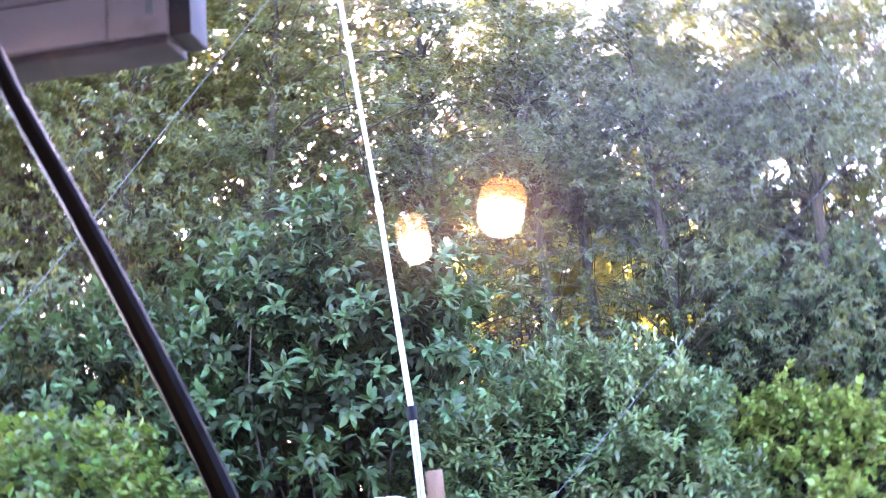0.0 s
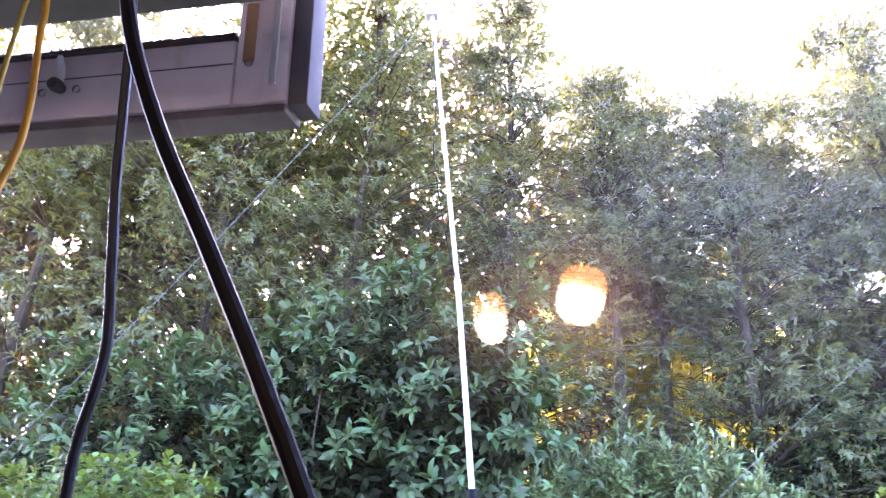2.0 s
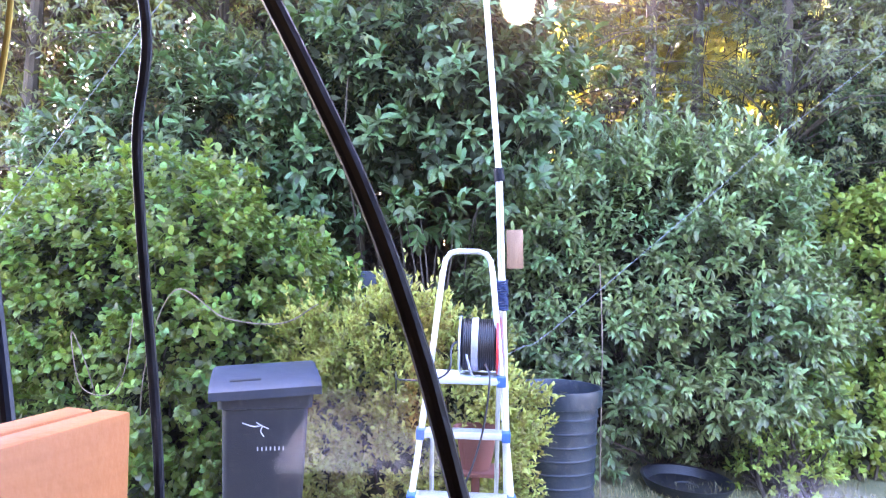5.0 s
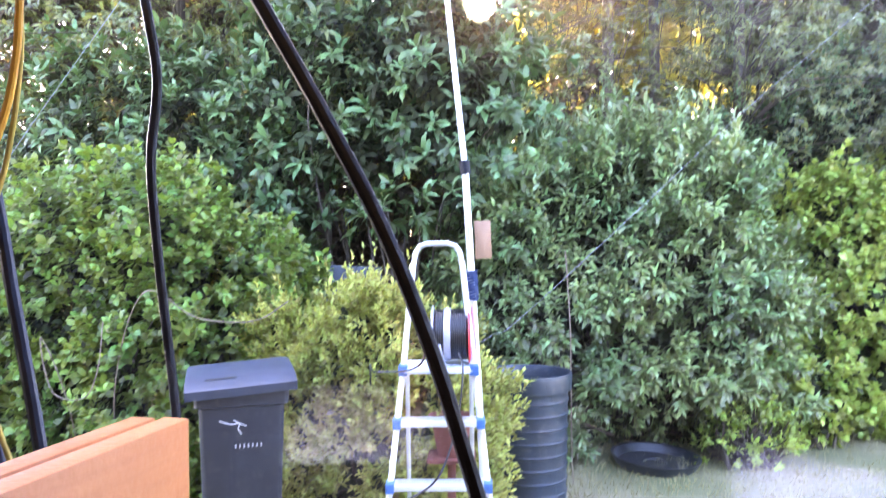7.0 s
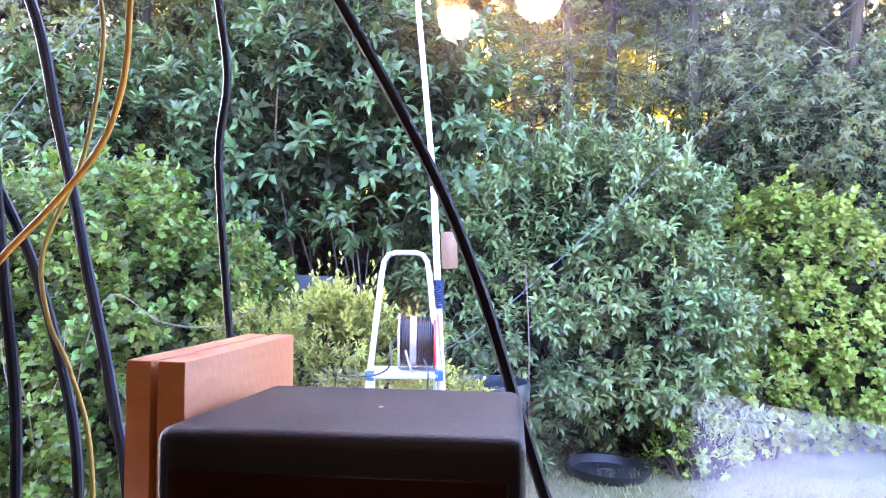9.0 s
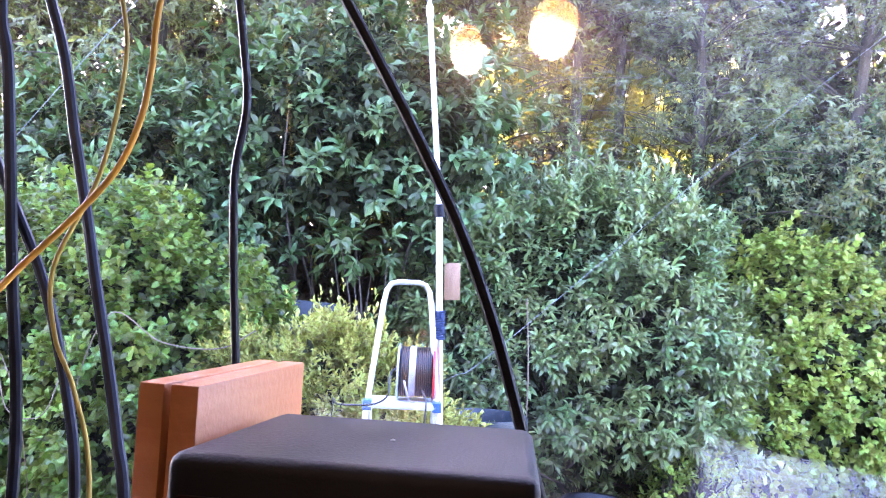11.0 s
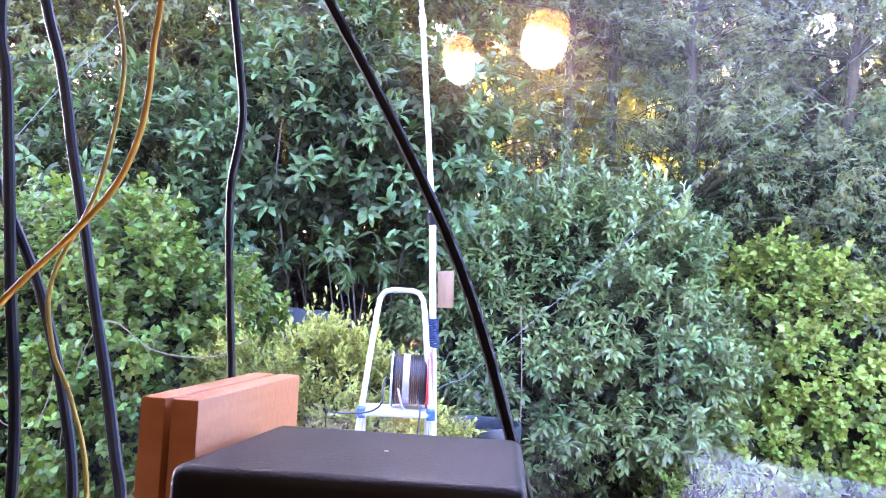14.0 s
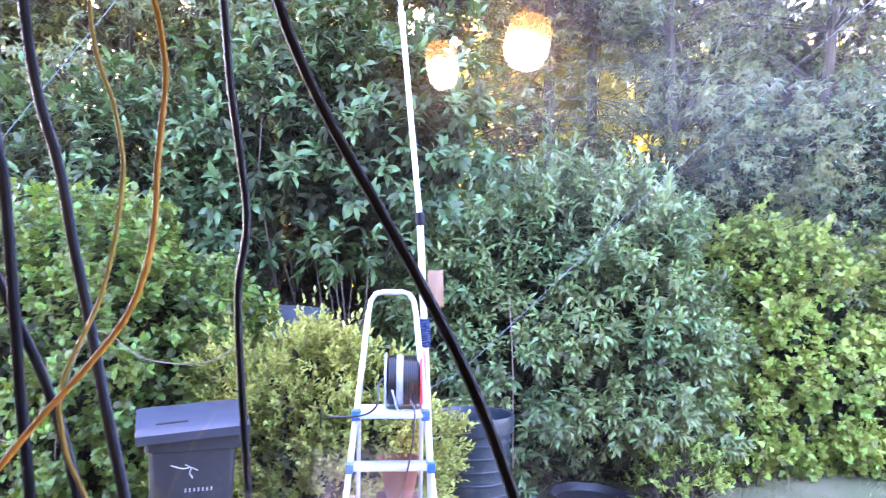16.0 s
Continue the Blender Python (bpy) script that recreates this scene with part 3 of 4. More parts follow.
shrub("small_weed", "low pale green weeds at the foot of the shrub", (1.98, 5.5, 0.12), (0.3, 0.2, 0.30), 200, 8, 0.05, 0.028, M_LIME, 38, amp=0.3, freq=5)


# ---------------------------------------------------------------- garden things
def slab():
    bm = boxm(-0.20, -0.03, 0, 0.20, 0.03, 1.48, bevel=0.012)
    tagged(part("slate_slab", bm, M_STONE, m=pose(-0.93, 5.38, -0.03, -4, 3, 6)), "blue-grey slab standing in the shade behind the shrubs", "slab")


slab()


def wheelie_bin(m):
    e = thing("wheelie_bin", m, "dark grey plastic wheelie bin with closed lid", "bin")
    bm = bmesh.new()
    rings = []
    for z, w, d in ((0.06, 0.165, 0.20), (0.10, 0.17, 0.205), (0.86, 0.192, 0.26), (0.865, 0.21, 0.272), (0.93, 0.215, 0.275), (0.935, 0.205, 0.265)):
        ring = []
        for sx, sy in ((-1, -1), (1, -1), (1, 1), (-1, 1)):
            for q in range(4):
                a = math.atan2(sy, sx) + radians(-36 + 24 * q)
                ring.append(bm.verts.new((sx * (w - 0.03) + math.cos(a) * 0.03, (sy * (d - 0.03) + math.sin(a) * 0.03) * (0.72 if sy > 0 else 1), z)))
        rings.append(ring)
    for A, C in zip(rings, rings[1:]):
        for k in range(16):
            bm.faces.new((A[k], A[(k + 1) % 16], C[(k + 1) % 16], C[k]))
    bm.faces.new(rings[0][::-1])
    bm.faces.new(rings[-1])
    part("body", bm, M_BIN, e)
    bm = bmesh.new()
    prof = [(-0.305, 0.915), (-0.31, 0.955), (-0.26, 0.98), (-0.05, 1.0), (0.10, 1.008), (0.19, 1.0), (0.22, 0.98), (0.22, 0.945), (0.20, 0.935), (-0.27, 0.935), (-0.28, 0.915)]
    n = len(prof)
    sides = []
    for x, k in ((-0.248, 0.90), (-0.238, 0.985), (-0.19, 1.0), (0.19, 1.0), (0.238, 0.985), (0.248, 0.90)):
        sides.append([bm.verts.new((x, y, 0.93 + (z - 0.93) * k if z > 0.99 else z)) for y, z in prof])
    for A, C in zip(sides, sides[1:]):
        for i in range(n):
            bm.faces.new((A[i], C[i], C[(i + 1) % n], A[(i + 1) % n]))
    bm.faces.new(sides[0])
    bm.faces.new(sides[-1][::-1])
    bmesh.ops.recalc_face_normals(bm, faces=bm.faces)
    lid = part("lid", bm, M_BINLID, e, "scuffed grey lid, slightly askew")
    lid.matrix_local = Matrix.Translation((0, 0, 0.93)) @ Matrix.Rotation(radians(-3.2), 4, 'Y') @ Matrix.Translation((0, 0, -0.925))
    part("handle_slot", boxm(-0.16, -0.225, 0.975, -0.02, -0.195, 0.991, bevel=0.004), M_DARK, lid)
    bm = bmesh.new()
    tube(bm, [(-0.19, 0.18, 0.94), (-0.19, 0.255, 0.95), (0.19, 0.255, 0.95), (0.19, 0.18, 0.94)], 0.014, 10)
    part("handle", bm, M_BIN, e)
    for s in (-1, 1):
        bm = lathe(bmesh.new(), [(0.02, -0.025), (0.09, -0.025), (0.10, -0.015), (0.10, 0.015), (0.09, 0.025), (0.02, 0.025)], 24, True)
        part("wheel", bm, M_TRAY, e, m=pose(0, 0, 0)).matrix_local = pose(s * 0.19, 0.14, 0.1, 0, 90, 0)
    # printed mark: a plain winding shape and a row of bars
    bm = bmesh.new()
    tube(bm, smooth_line([(-0.10, 0, 0.83), (-0.05, 0, 0.812), (-0.015, 0, 0.815), (-0.02, 0, 0.79), (-0.005, 0, 0.765)], 4), 0.0026, 5)
    tube(bm, smooth_line([(-0.04, 0, 0.83), (-0.015, 0, 0.815), (0.015, 0, 0.80)], 4), 0.0026, 5)
    part("printed_mark", bm, M_MARK, e, "white printed mark").matrix_local = pose(0, -0.3165, 0.0, 4.1)
    for i in range(7):
        part("printed_bar", boxm(-0.003, -0.001, -0.009, 0.003, 0.001, 0.009), M_MARK, e, smooth=False).matrix_local = pose(-0.03 + i * 0.019, -0.2525, 0.68, 4.1, 0, 0)
    return e


wheelie_bin(pose(-1.13, 3.62, 0, 0, 0, 19))


def barrel():
    """Slightly tapering tub with thin raised hoops and a deep rolled rim."""
    prof = [(0.0, 0.0), (0.222, 0.0), (0.23, 0.015)]
    for i in range(8):
        z = 0.075 + i * 0.08
        r = 0.231 + i * 0.0022
        prof += [(r, z), (r + 0.005, z + 0.005), (r + 0.005, z + 0.011), (r, z + 0.016), (r - 0.002, z + 0.045)]
    prof += [(0.249, 0.70), (0.268, 0.705), (0.272, 0.79), (0.268, 0.806), (0.256, 0.806), (0.248, 0.785), (0.238, 0.69), (0.22, 0.1), (0.0, 0.09)]
    e = thing("water_barrel", pose(0.345, 4.66, 0), "open dark blue-grey ribbed plastic barrel", "barrel")
    part("body", lathe(bmesh.new(), prof, 56), M_BARREL, e)
    bm = lathe(bmesh.new(), [(0.0, 0.68), (0.2365, 0.68)], 40)
    part("rainwater", bm, mat("dull_water", (0.05, 0.06, 0.07), 0.08, 0, 0.3, 6, 0.05), e, "murky rainwater")


barrel()


def tray():
    prof = [(0.0, 0.012), (0.08, 0.014), (0.085, 0.02), (0.16, 0.02), (0.165, 0.014), (0.26, 0.016), (0.295, 0.07), (0.315, 0.075), (0.312, 0.062), (0.275, 0.0), (0.0, 0.0)]
    tagged(part("round_tray", lathe(bmesh.new(), prof, 48), M_TRAY, m=pose(1.30, 5.42, 0.005, 2, 3, 0)), "shallow round black plastic tray on the lawn", "tray")


tray()


def ladder():
    e = thing("step_ladder", pose(-0.135, 3.2, 0, 0, 0, 2), "white aluminium step ladder with blue tread caps", "ladder")

    def rail_x(z):
        return 0.105 + (1.54 - z) * 0.105

    def rail_y(z):
        return 0.10 - (1.08 - z) * 0.30 if z < 1.08 else 0.10 + (z - 1.08) * 0.03
    # front rails and the hoop at the top
    pts = []
    zs = (0.02, 0.6, 1.08, 1.515)
    left = [Vector((-rail_x(z), rail_y(z), z)) for z in zs]
    right = [Vector((rail_x(z), rail_y(z), z)) for z in zs]
    hoop = [Vector((-0.098, 0.115, 1.56)), Vector((-0.078, 0.115, 1.59)), Vector((-0.045, 0.115, 1.60)), Vector((0.045, 0.115, 1.60)), Vector((0.078, 0.115, 1.59)), Vector((0.098, 0.115, 1.56))]
    for nm, L in (("rail", left), ("rail", right)):
        bm = bmesh.new()
        tube(bm, L, 0.0135, 10)
        part(nm, bm, M_ALUW, e)
    bm = bmesh.new()
    tube(bm, [left[-1] + Vector((0, 0, -0.01))] + hoop + [right[-1] + Vector((0, 0, -0.01))], 0.0125, 10)
    part("hoop", bm, M_ALUW, e, "rounded hand hoop")
    for z in (0.33, 0.58, 0.83):
        w, y = rail_x(z), rail_y(z)
        t = part("tread", boxm(-w, y - 0.045, z - 0.015, w, y + 0.045, z + 0.012, bevel=0.004), M_ALUW, e)
        for i in range(4):
            part("groove", boxm(-w + 0.03, y - 0.035 + i * 0.02, z + 0.0125, w - 0.03, y - 0.027 + i * 0.02, z + 0.015), M_ALU, t, smooth=False)
        for s in (-1, 1):
            part("tread_cap", boxm(s * w - 0.018, y - 0.05, z - 0.024, s * w + 0.018, y + 0.03, z + 0.018, bevel=0.004), M_BLUE, e, "blue plastic cap")
    w = rail_x(1.06)
    part("platform", boxm(-w, 0.03, 1.035, w, 0.27, 1.06, bevel=0.006), mat("pale_blue_platform", (0.55, 0.62, 0.72), 0.5, 0, 0.15, 12, 0.1), e, "pale blue-grey platform")
    for s in (-1, 1):
        part("platform_cap", boxm(s * w - 0.02, 0.03, 1.025, s * w + 0.02, 0.10, 1.07, bevel=0.005), M_BLUE, e, "blue plastic cap")
        bm = bmesh.new()
        tube(bm, [(s * w * 0.95, 0.24, 1.04), (s * w * 1.02, 0.55, 0.02)], 0.011, 8)
        part("rear_leg", bm, M_ALU, e)
        part("foot", boxm(s * rail_x(0.02) - 0.02, rail_y(0.02) - 0.025, 0, s * rail_x(0.02) + 0.02, rail_y(0.02) + 0.02, 0.03, bevel=0.004), M_BLUE, e, "blue plastic foot")
    bm = bmesh.new()
    tube(bm, [(-w * 0.99, 0.42, 0.45), (w * 0.99, 0.42, 0.45)], 0.009, 8)
    part("rear_brace", bm, M_ALU, e)


ladder()


def reel():
    """Cable drum lying on its side rim on the platform, axis across."""
    m = pose(-0.085, 3.37, 1.063 + 0.128, 0, 90, 0)
    e = thing("cable_reel", m, "drum of black cable half in clear wrap", "cable reel")
    for z, mt, lb in ((-0.085, M_FILM, "flange in clear wrap"), (0.078, M_RED, "red flange")):
        part("flange", lathe(bmesh.new(), [(0.02, z), (0.124, z), (0.128, z + 0.004), (0.124, z + 0.01), (0.02, z + 0.01)], 40, True), mt, e, lb)
    bm = bmesh.new()
    for layer, r in ((0, 0.102), (1, 0.110)):
        for i in range(17 - layer):
            z = -0.068 + 0.0088 * (i + layer * 0.5)
            prof = [(r + 0.0044 * math.cos(a), z + 0.0044 * math.sin(a)) for a in [k * math.pi / 4 for k in range(8)]]
            lathe(bm, prof, 36, True)
    part("cable_winding", bm, M_COIL, e, "wound glossy black cable")
    part("core", lathe(bmesh.new(), [(0.095, -0.08), (0.095, 0.08)], 32), M_DARK, e)
    bm = lathe(bmesh.new(), [(0.1165, -0.03), (0.1175, -0.028), (0.1175, -0.002), (0.1165, 0.0)], 36, True)
    part("wrap_band", bm, M_FILM, e, "band of clear wrap")
    bm = bmesh.new()
    tube(bm, smooth_line([(0.03, -0.10, -0.05), (0.06, -0.13, -0.04), (0.12, -0.12, -0.02), (0.127, -0.06, 0.01)], 5), 0.006, 6, 0.003)
    part("wrap_tail", bm, M_FILM, e, "loose crumpled clear wrap")


reel()


def mast():
    foot = Vector((0.085, 3.33, 0.0))
    j0, j1, j2, top = Vector((0.008, 3.385, 1.36)), Vector((-0.016, 3.41, 1.945)), Vector((-0.116, 3.55, 2.96)), Vector((-0.343, 3.70, 4.82))
    e = thing("antenna_mast", pose(0, 0, 0), "slim white telescopic mast lashed to the ladder", "mast")

    def seg(a, b, r, name, mt, lb=""):
        bm = bmesh.new()
        tube(bm, [a, a.lerp(b, 0.5), b], r, 12)
        part(name, bm, mt, e, lb)
    m_white = mat("white_gloss_tube", (0.58, 0.58, 0.59), 0.25, 0, 0.08, 9, 0.03)
    m_grey = mat("grey_tube", (0.55, 0.58, 0.63), 0.3, 0.3, 0.12, 9, 0.03)
    seg(foot, j1, 0.0165, "lower_tube", m_grey, "grey tube")
    seg(j1, j2, 0.014, "middle_tube", m_white)
    seg(j2, top, 0.0122, "upper_tube", m_white)
    for j, r in ((j1, 0.024), (j2, 0.0185)):
        d = (top - j).normalized() * 0.03
        seg(j - d, j + d, r, "clamp", M_GREYCAB if r > 0.02 else M_ALU, "dark blue cord binding" if r > 0.02 else "clamp")
    bm = bmesh.new()
    for i in range(15):
        p = j0 + (j1 - j0).normalized() * (i * 0.0088 - 0.01)
        ring = [p + Vector((0.030 * math.cos(a), 0.028 * math.sin(a), 0.004 * math.sin(a * 2 + i))) for a in [k * 0.5236 for k in range(13)]]
        tube(bm, ring, 0.0052, 5, None, False)
    part("lashing", bm, M_NAVY, e, "wound navy blue cord")
    part("cap", boxm(-0.04, -0.04, -0.03, 0.04, 0.04, 0.03, bevel=0.012), m_grey, e, "grey top fitting").matrix_local = Matrix.Translation(top)
    bm = bmesh.new()
    tube(bm, smooth_line([top, Vector((-0.28, 3.6, 4.1)), Vector((-0.27, 3.55, 3.7)), Vector((-0.18, 3.53, 3.2)), j2], 5), 0.0022, 5)
    part("stay_wire", bm, M_GREYCAB, e, "thin dark wire")
    b = thing("wooden_block", pose(0.063, 3.44, 1.616, 0, -2, 0), "pale wooden block tied beside the mast", "wood block")
    part("block", boxm(-0.037, -0.02, -0.087, 0.037, 0.02, 0.087, bevel=0.003), M_BLOCK, b)


mast()


def rope(name, label, pts, r, mt, cat="rope", step=8):
    bm = bmesh.new()
    tube(bm, smooth_line(pts, step), r, 6)
    return tagged(part(name, bm, mt), label, cat)


rope("guy_rope", "thin pale rope from the mast into the hedge", [(-0.343, 3.70, 4.8), (-1.13, 3.75, 3.75), (-1.62, 3.75, 3.06), (-2.26, 3.75, 2.21), (-3.5, 3.85, 0.6), (-3.95, 3.9, 0.0)], 0.0019, M_ROPE)
rope("aerial_wire", "pale twisted wire rising from the ladder into the trees", [(-0.12, 3.3, 1.07), (0.10, 3.5, 1.167), (0.275, 3.7, 1.254), (1.212, 4.6, 1.976), (1.776, 5.0, 2.438), (3.415, 5.5, 3.773), (4.3, 6.0, 4.5), (5.2, 7.2, 5.4)], 0.0013, M_ROPE, "wire")
rope("trailing_cable", "black cable hanging from the reel over the ladder", [(-0.11, 3.30, 1.22), (-0.19, 3.24, 1.20), (-0.20, 3.2, 1.1), (-0.27, 3.2, 1.055), (-0.42, 3.26, 1.04), (-0.5, 3.7, 0.98), (-0.54, 4.05, 0.6), (-0.52, 4.2, 0.0)], 0.0045, M_COIL, "cable")
rope("trailing_cable", "black cable running down between the ladder treads", [(-0.05, 3.26, 1.12), (-0.03, 3.22, 1.05), (-0.06, 3.18, 0.82), (-0.14, 3.1, 0.62), (-0.3, 3.06, 0.52), (-0.45, 2.98, 0.42), (-0.7, 2.9, 0.0)], 0.0045, M_COIL, "cable")
rope("hanging_vine", "pale brown dry vine hanging down the shrub", [(0.62, 4.98, 1.55), (0.63, 4.93, 1.3), (0.64, 4.9, 1.0), (0.645, 4.93, 0.7), (0.65, 4.95, 0.2), (0.66, 4.97, 0.0)], 0.004, M_VINE, "vine")
rope("bare_stem", "pale bare stem arching through the hedge", [(-2.0, 4.2, 0.0), (-1.95, 4.0, 0.8), (-1.75, 3.92, 1.35), (-1.45, 3.9, 1.22), (-1.15, 3.92, 1.2), (-0.98, 4.0, 1.3)], 0.0035, M_VINE, "stem")
rope("bare_stem", "pale bare stem looping over the hedge", [(-2.25, 4.3, 0.0), (-2.2, 3.98, 0.75), (-2.3, 3.9, 1.12), (-2.22, 3.86, 0.84), (-2.05, 3.86, 0.80), (-1.98, 3.88, 0.95), (-1.97, 3.92, 1.2)], 0.003, M_VINE, "stem")


def pot():
    prof = [(0, 0), (0.07, 0), (0.10, 0.17), (0.115, 0.17), (0.118, 0.20), (0.10, 0.20), (0.088, 0.17), (0.07, 0.04), (0, 0.03)]
    s = thing("pot_stand", pose(-0.10, 3.75, 0), "reddish wooden post carrying a flowerpot", "stand")
    part("post", boxm(-0.02, -0.02, 0, 0.02, 0.02, 0.52, bevel=0.003), M_POT, s)
    part("top_plate", boxm(-0.12, -0.1, 0.52, 0.12, 0.1, 0.54, bevel=0.003), M_POT, s)
    tagged(part("flowerpot", lathe(bmesh.new(), prof, 28), M_POT, m=pose(-0.10, 3.75, 0.54)), "small terracotta flowerpot behind the ladder", "flowerpot")


pot()

# ---------------------------------------------------------------- room and window
W = Matrix.Translation((0, 0.585, 0)) @ pose(0, 0, 0, 0, 0, -8)


def room_piece(name, bm, mt, label, cat=""):
    return tagged(part(name, bm, mt, m=W, smooth=False), label, cat or name.split("_")[0], kind="structure")


UL, UR, ZB, ZT = -2.3, 2.1, 1.27, 2.62
bm = bmesh.new()
box(bm, -3.0, -0.10, -0.6, 3.0, 0.12, ZB - 0.06)
box(bm, -3.0, -0.10, ZT + 0.06, 3.0, 0.12, 2.9)
box(bm, -3.0, -0.10, ZB - 0.06, UL - 0.06, 0.12, ZT + 0.06)
box(bm, UR + 0.06, -0.10, ZB - 0.06, 3.0, 0.12, ZT + 0.06)
room_piece("wall_north", bm, M_WALL, "plain dark brown painted wall with the window", "wall")
room_piece("wall_south", boxm(-3.0, -5.3, -0.6, 3.0, -5.2, 2.9), M_WALL, "plain dark brown painted back wall", "wall")
room_piece("wall_west", boxm(-3.1, -5.3, -0.6, -3.0, 0.12, 2.9), M_WALL, "plain dark brown painted side wall", "wall")
room_piece("wall_east", boxm(3.0, -5.3, -0.6, 3.1, 0.12, 2.9), M_WALL, "plain dark brown painted side wall", "wall")
room_piece("ceiling", boxm(-3.1, -5.3, 2.9, 3.1, 0.12, 3.0), M_CEIL, "plain dull brown ceiling", "ceiling")
room_piece("floor", boxm(-3.1, -5.3, -0.01, 3.1, 0.0, 0.05), M_FLOOR, "brown boarded floor", "floor")

win = thing("window_1", W, "large window with old painted wooden frame", "window", kind="structure")
TR = 2.108
part("bottom_rail", boxm(UL, -0.03, ZB - 0.06, UR, 0.05, ZB, bevel=0.004), M_FRAME, win)
part("top_rail", boxm(UL, -0.03, ZT, UR, 0.05, ZT + 0.06, bevel=0.004), M_FRAME, win)
part("stile", boxm(UL - 0.06, -0.03, ZB - 0.06, UL, 0.05, ZT + 0.06, bevel=0.004), M_FRAME, win)
part("stile", boxm(UR, -0.03, ZB - 0.06, UR + 0.06, 0.05, ZT + 0.06, bevel=0.004), M_FRAME, win)
# transom coloured much darker than the rest of the frame
part("transom", boxm(UL, -0.032, TR, UR, 0.03, TR + 0.06, bevel=0.004), mat("dark_transom", (0.08, 0.075, 0.075), 0.5, 0, 0.2, 6, 0.1), win, "dark transom bar")
part("mullion", boxm(-0.17, -0.03, TR + 0.06, -0.12, 0.045, ZT, bevel=0.004), M_FRAME, win)
part("window_sill", boxm(UL - 0.1, -0.42, ZB - 0.085, UR + 0.1, -0.032, ZB - 0.06, bevel=0.006), M_FLOOR, win, "dark wooden inner sill")
for u0, u1, z0, z1 in ((UL, UR, ZB, TR), (-0.12, UR, TR + 0.06, ZT)):
    p = part("pane", boxm(u0, 0.004, z0, u1, 0.008, z1), M_GLASS, win, "dusty clear glass", smooth=False)
    p.visible_shadow = False


def smear_mat(name="wiped_grime", thin=0.06, thick=0.10, turn=-14, scale=(6, 6, 14), fades=((0, 0.0, 0.05), (0, 1.0, 0.55), (2, 0.0, 0.35), (2, 1.0, 0.8)), col=(0.62, 0.7, 0.95)):
    """Wiped grime on the pane: scatters light, thins out to clear glass at its edges."""
    m = bpy.data.materials.new(name)
    m.use_nodes = True
    nt = m.node_tree
    nt.nodes.remove(nt.nodes["Principled BSDF"])
    tc = nt.nodes.new("ShaderNodeTexCoord")
    mp = nt.nodes.new("ShaderNodeMapping")
    mp.inputs["Rotation"].default_value = (0, radians(turn), 0)
    mp.inputs["Scale"].default_value = scale
    nz = nt.nodes.new("ShaderNodeTexNoise")
    nz.inputs["Scale"].default_value = 1.0
    nz.inputs["Detail"].default_value = 6
    nz.inputs["Distortion"].default_value = 1.2
    nt.links.new(tc.outputs["Object"], mp.inputs[0])
    nt.links.new(mp.outputs[0], nz.inputs["Vector"])
    # soft border from the sheet's own unit square
    sp = nt.nodes.new("ShaderNodeSeparateXYZ")
    nt.links.new(tc.outputs["Generated"], sp.inputs[0])
    fade = None
    for axis, lo, hi in fades:
        mr = nt.nodes.new("ShaderNodeMapRange")
        mr.interpolation_type = 'SMOOTHSTEP'
        mr.inputs[1].default_value, mr.inputs[2].default_value = (lo, hi) if lo < hi else (hi, lo)
        mr.inputs[3].default_value, mr.inputs[4].default_value = (0, 1) if lo < hi else (1, 0)
        nt.links.new(sp.outputs[axis], mr.inputs[0])
        if fade is None:
            fade = mr.outputs[0]
        else:
            mu = nt.nodes.new("ShaderNodeMath")
            mu.operation = 'MULTIPLY'
            nt.links.new(fade, mu.inputs[0])
            nt.links.new(mr.outputs[0], mu.inputs[1])
            fade = mu.outputs[0]
    mr = nt.nodes.new("ShaderNodeMapRange")
    mr.inputs[1].default_value, mr.inputs[2].default_value = 0.3, 0.75
    mr.inputs[3].default_value, mr.inputs[4].default_value = thin, thick
    nt.links.new(nz.outputs["Fac"], mr.inputs[0])
    mu = nt.nodes.new("ShaderNodeMath")
    mu.operation = 'MULTIPLY'
    nt.links.new(fade, mu.inputs[0])
    nt.links.new(mr.outputs[0], mu.inputs[1])
    tr = nt.nodes.new("ShaderNodeBsdfTransparent")
    df = nt.nodes.new("ShaderNodeBsdfTranslucent")
    df.inputs[0].default_value = (*col, 1)
    mix = nt.nodes.new("ShaderNodeMixShader")
    nt.links.new(mu.outputs[0], mix.inputs[0])
    nt.links.new(tr.outputs[0], mix.inputs[1])
    nt.links.new(df.outputs[0], mix.inputs[2])
    nt.links.new(mix.outputs[0], nt.nodes["Material Output"].inputs[0])
    return m


bm = bmesh.new()
vs = [bm.verts.new((x, 0.0025, z)) for x, z in ((0.215, 1.30), (0.62, 1.28), (0.62, 1.405), (0.42, 1.412), (0.30, 1.43), (0.215, 1.448))]
bm.faces.new(vs)
p = part("wipe_smear", bm, smear_mat(), win, "pale bluish wiped grime on the glass", smooth=False)
p.visible_shadow = False

bm = bmesh.new()
vs = [bm.verts.new((x, 0.0028, z)) for x, z in ((-0.12, 1.62), (1.1, 1.62), (1.1, 2.08), (-0.12, 2.08))]
bm.faces.new(vs)
p = part("dust_film", bm, smear_mat("dust_streaks", 0.01, 0.095, 38, (3.0, 3.0, 9), ((0, 0.0, 0.35), (0, 1.0, 0.9), (2, 0.0, 0.8), (2, 1.0, 0.98)), (0.62, 0.76, 0.9)), win, "bluish dust in streaks on the glass", smooth=False)
p.visible_shadow = False


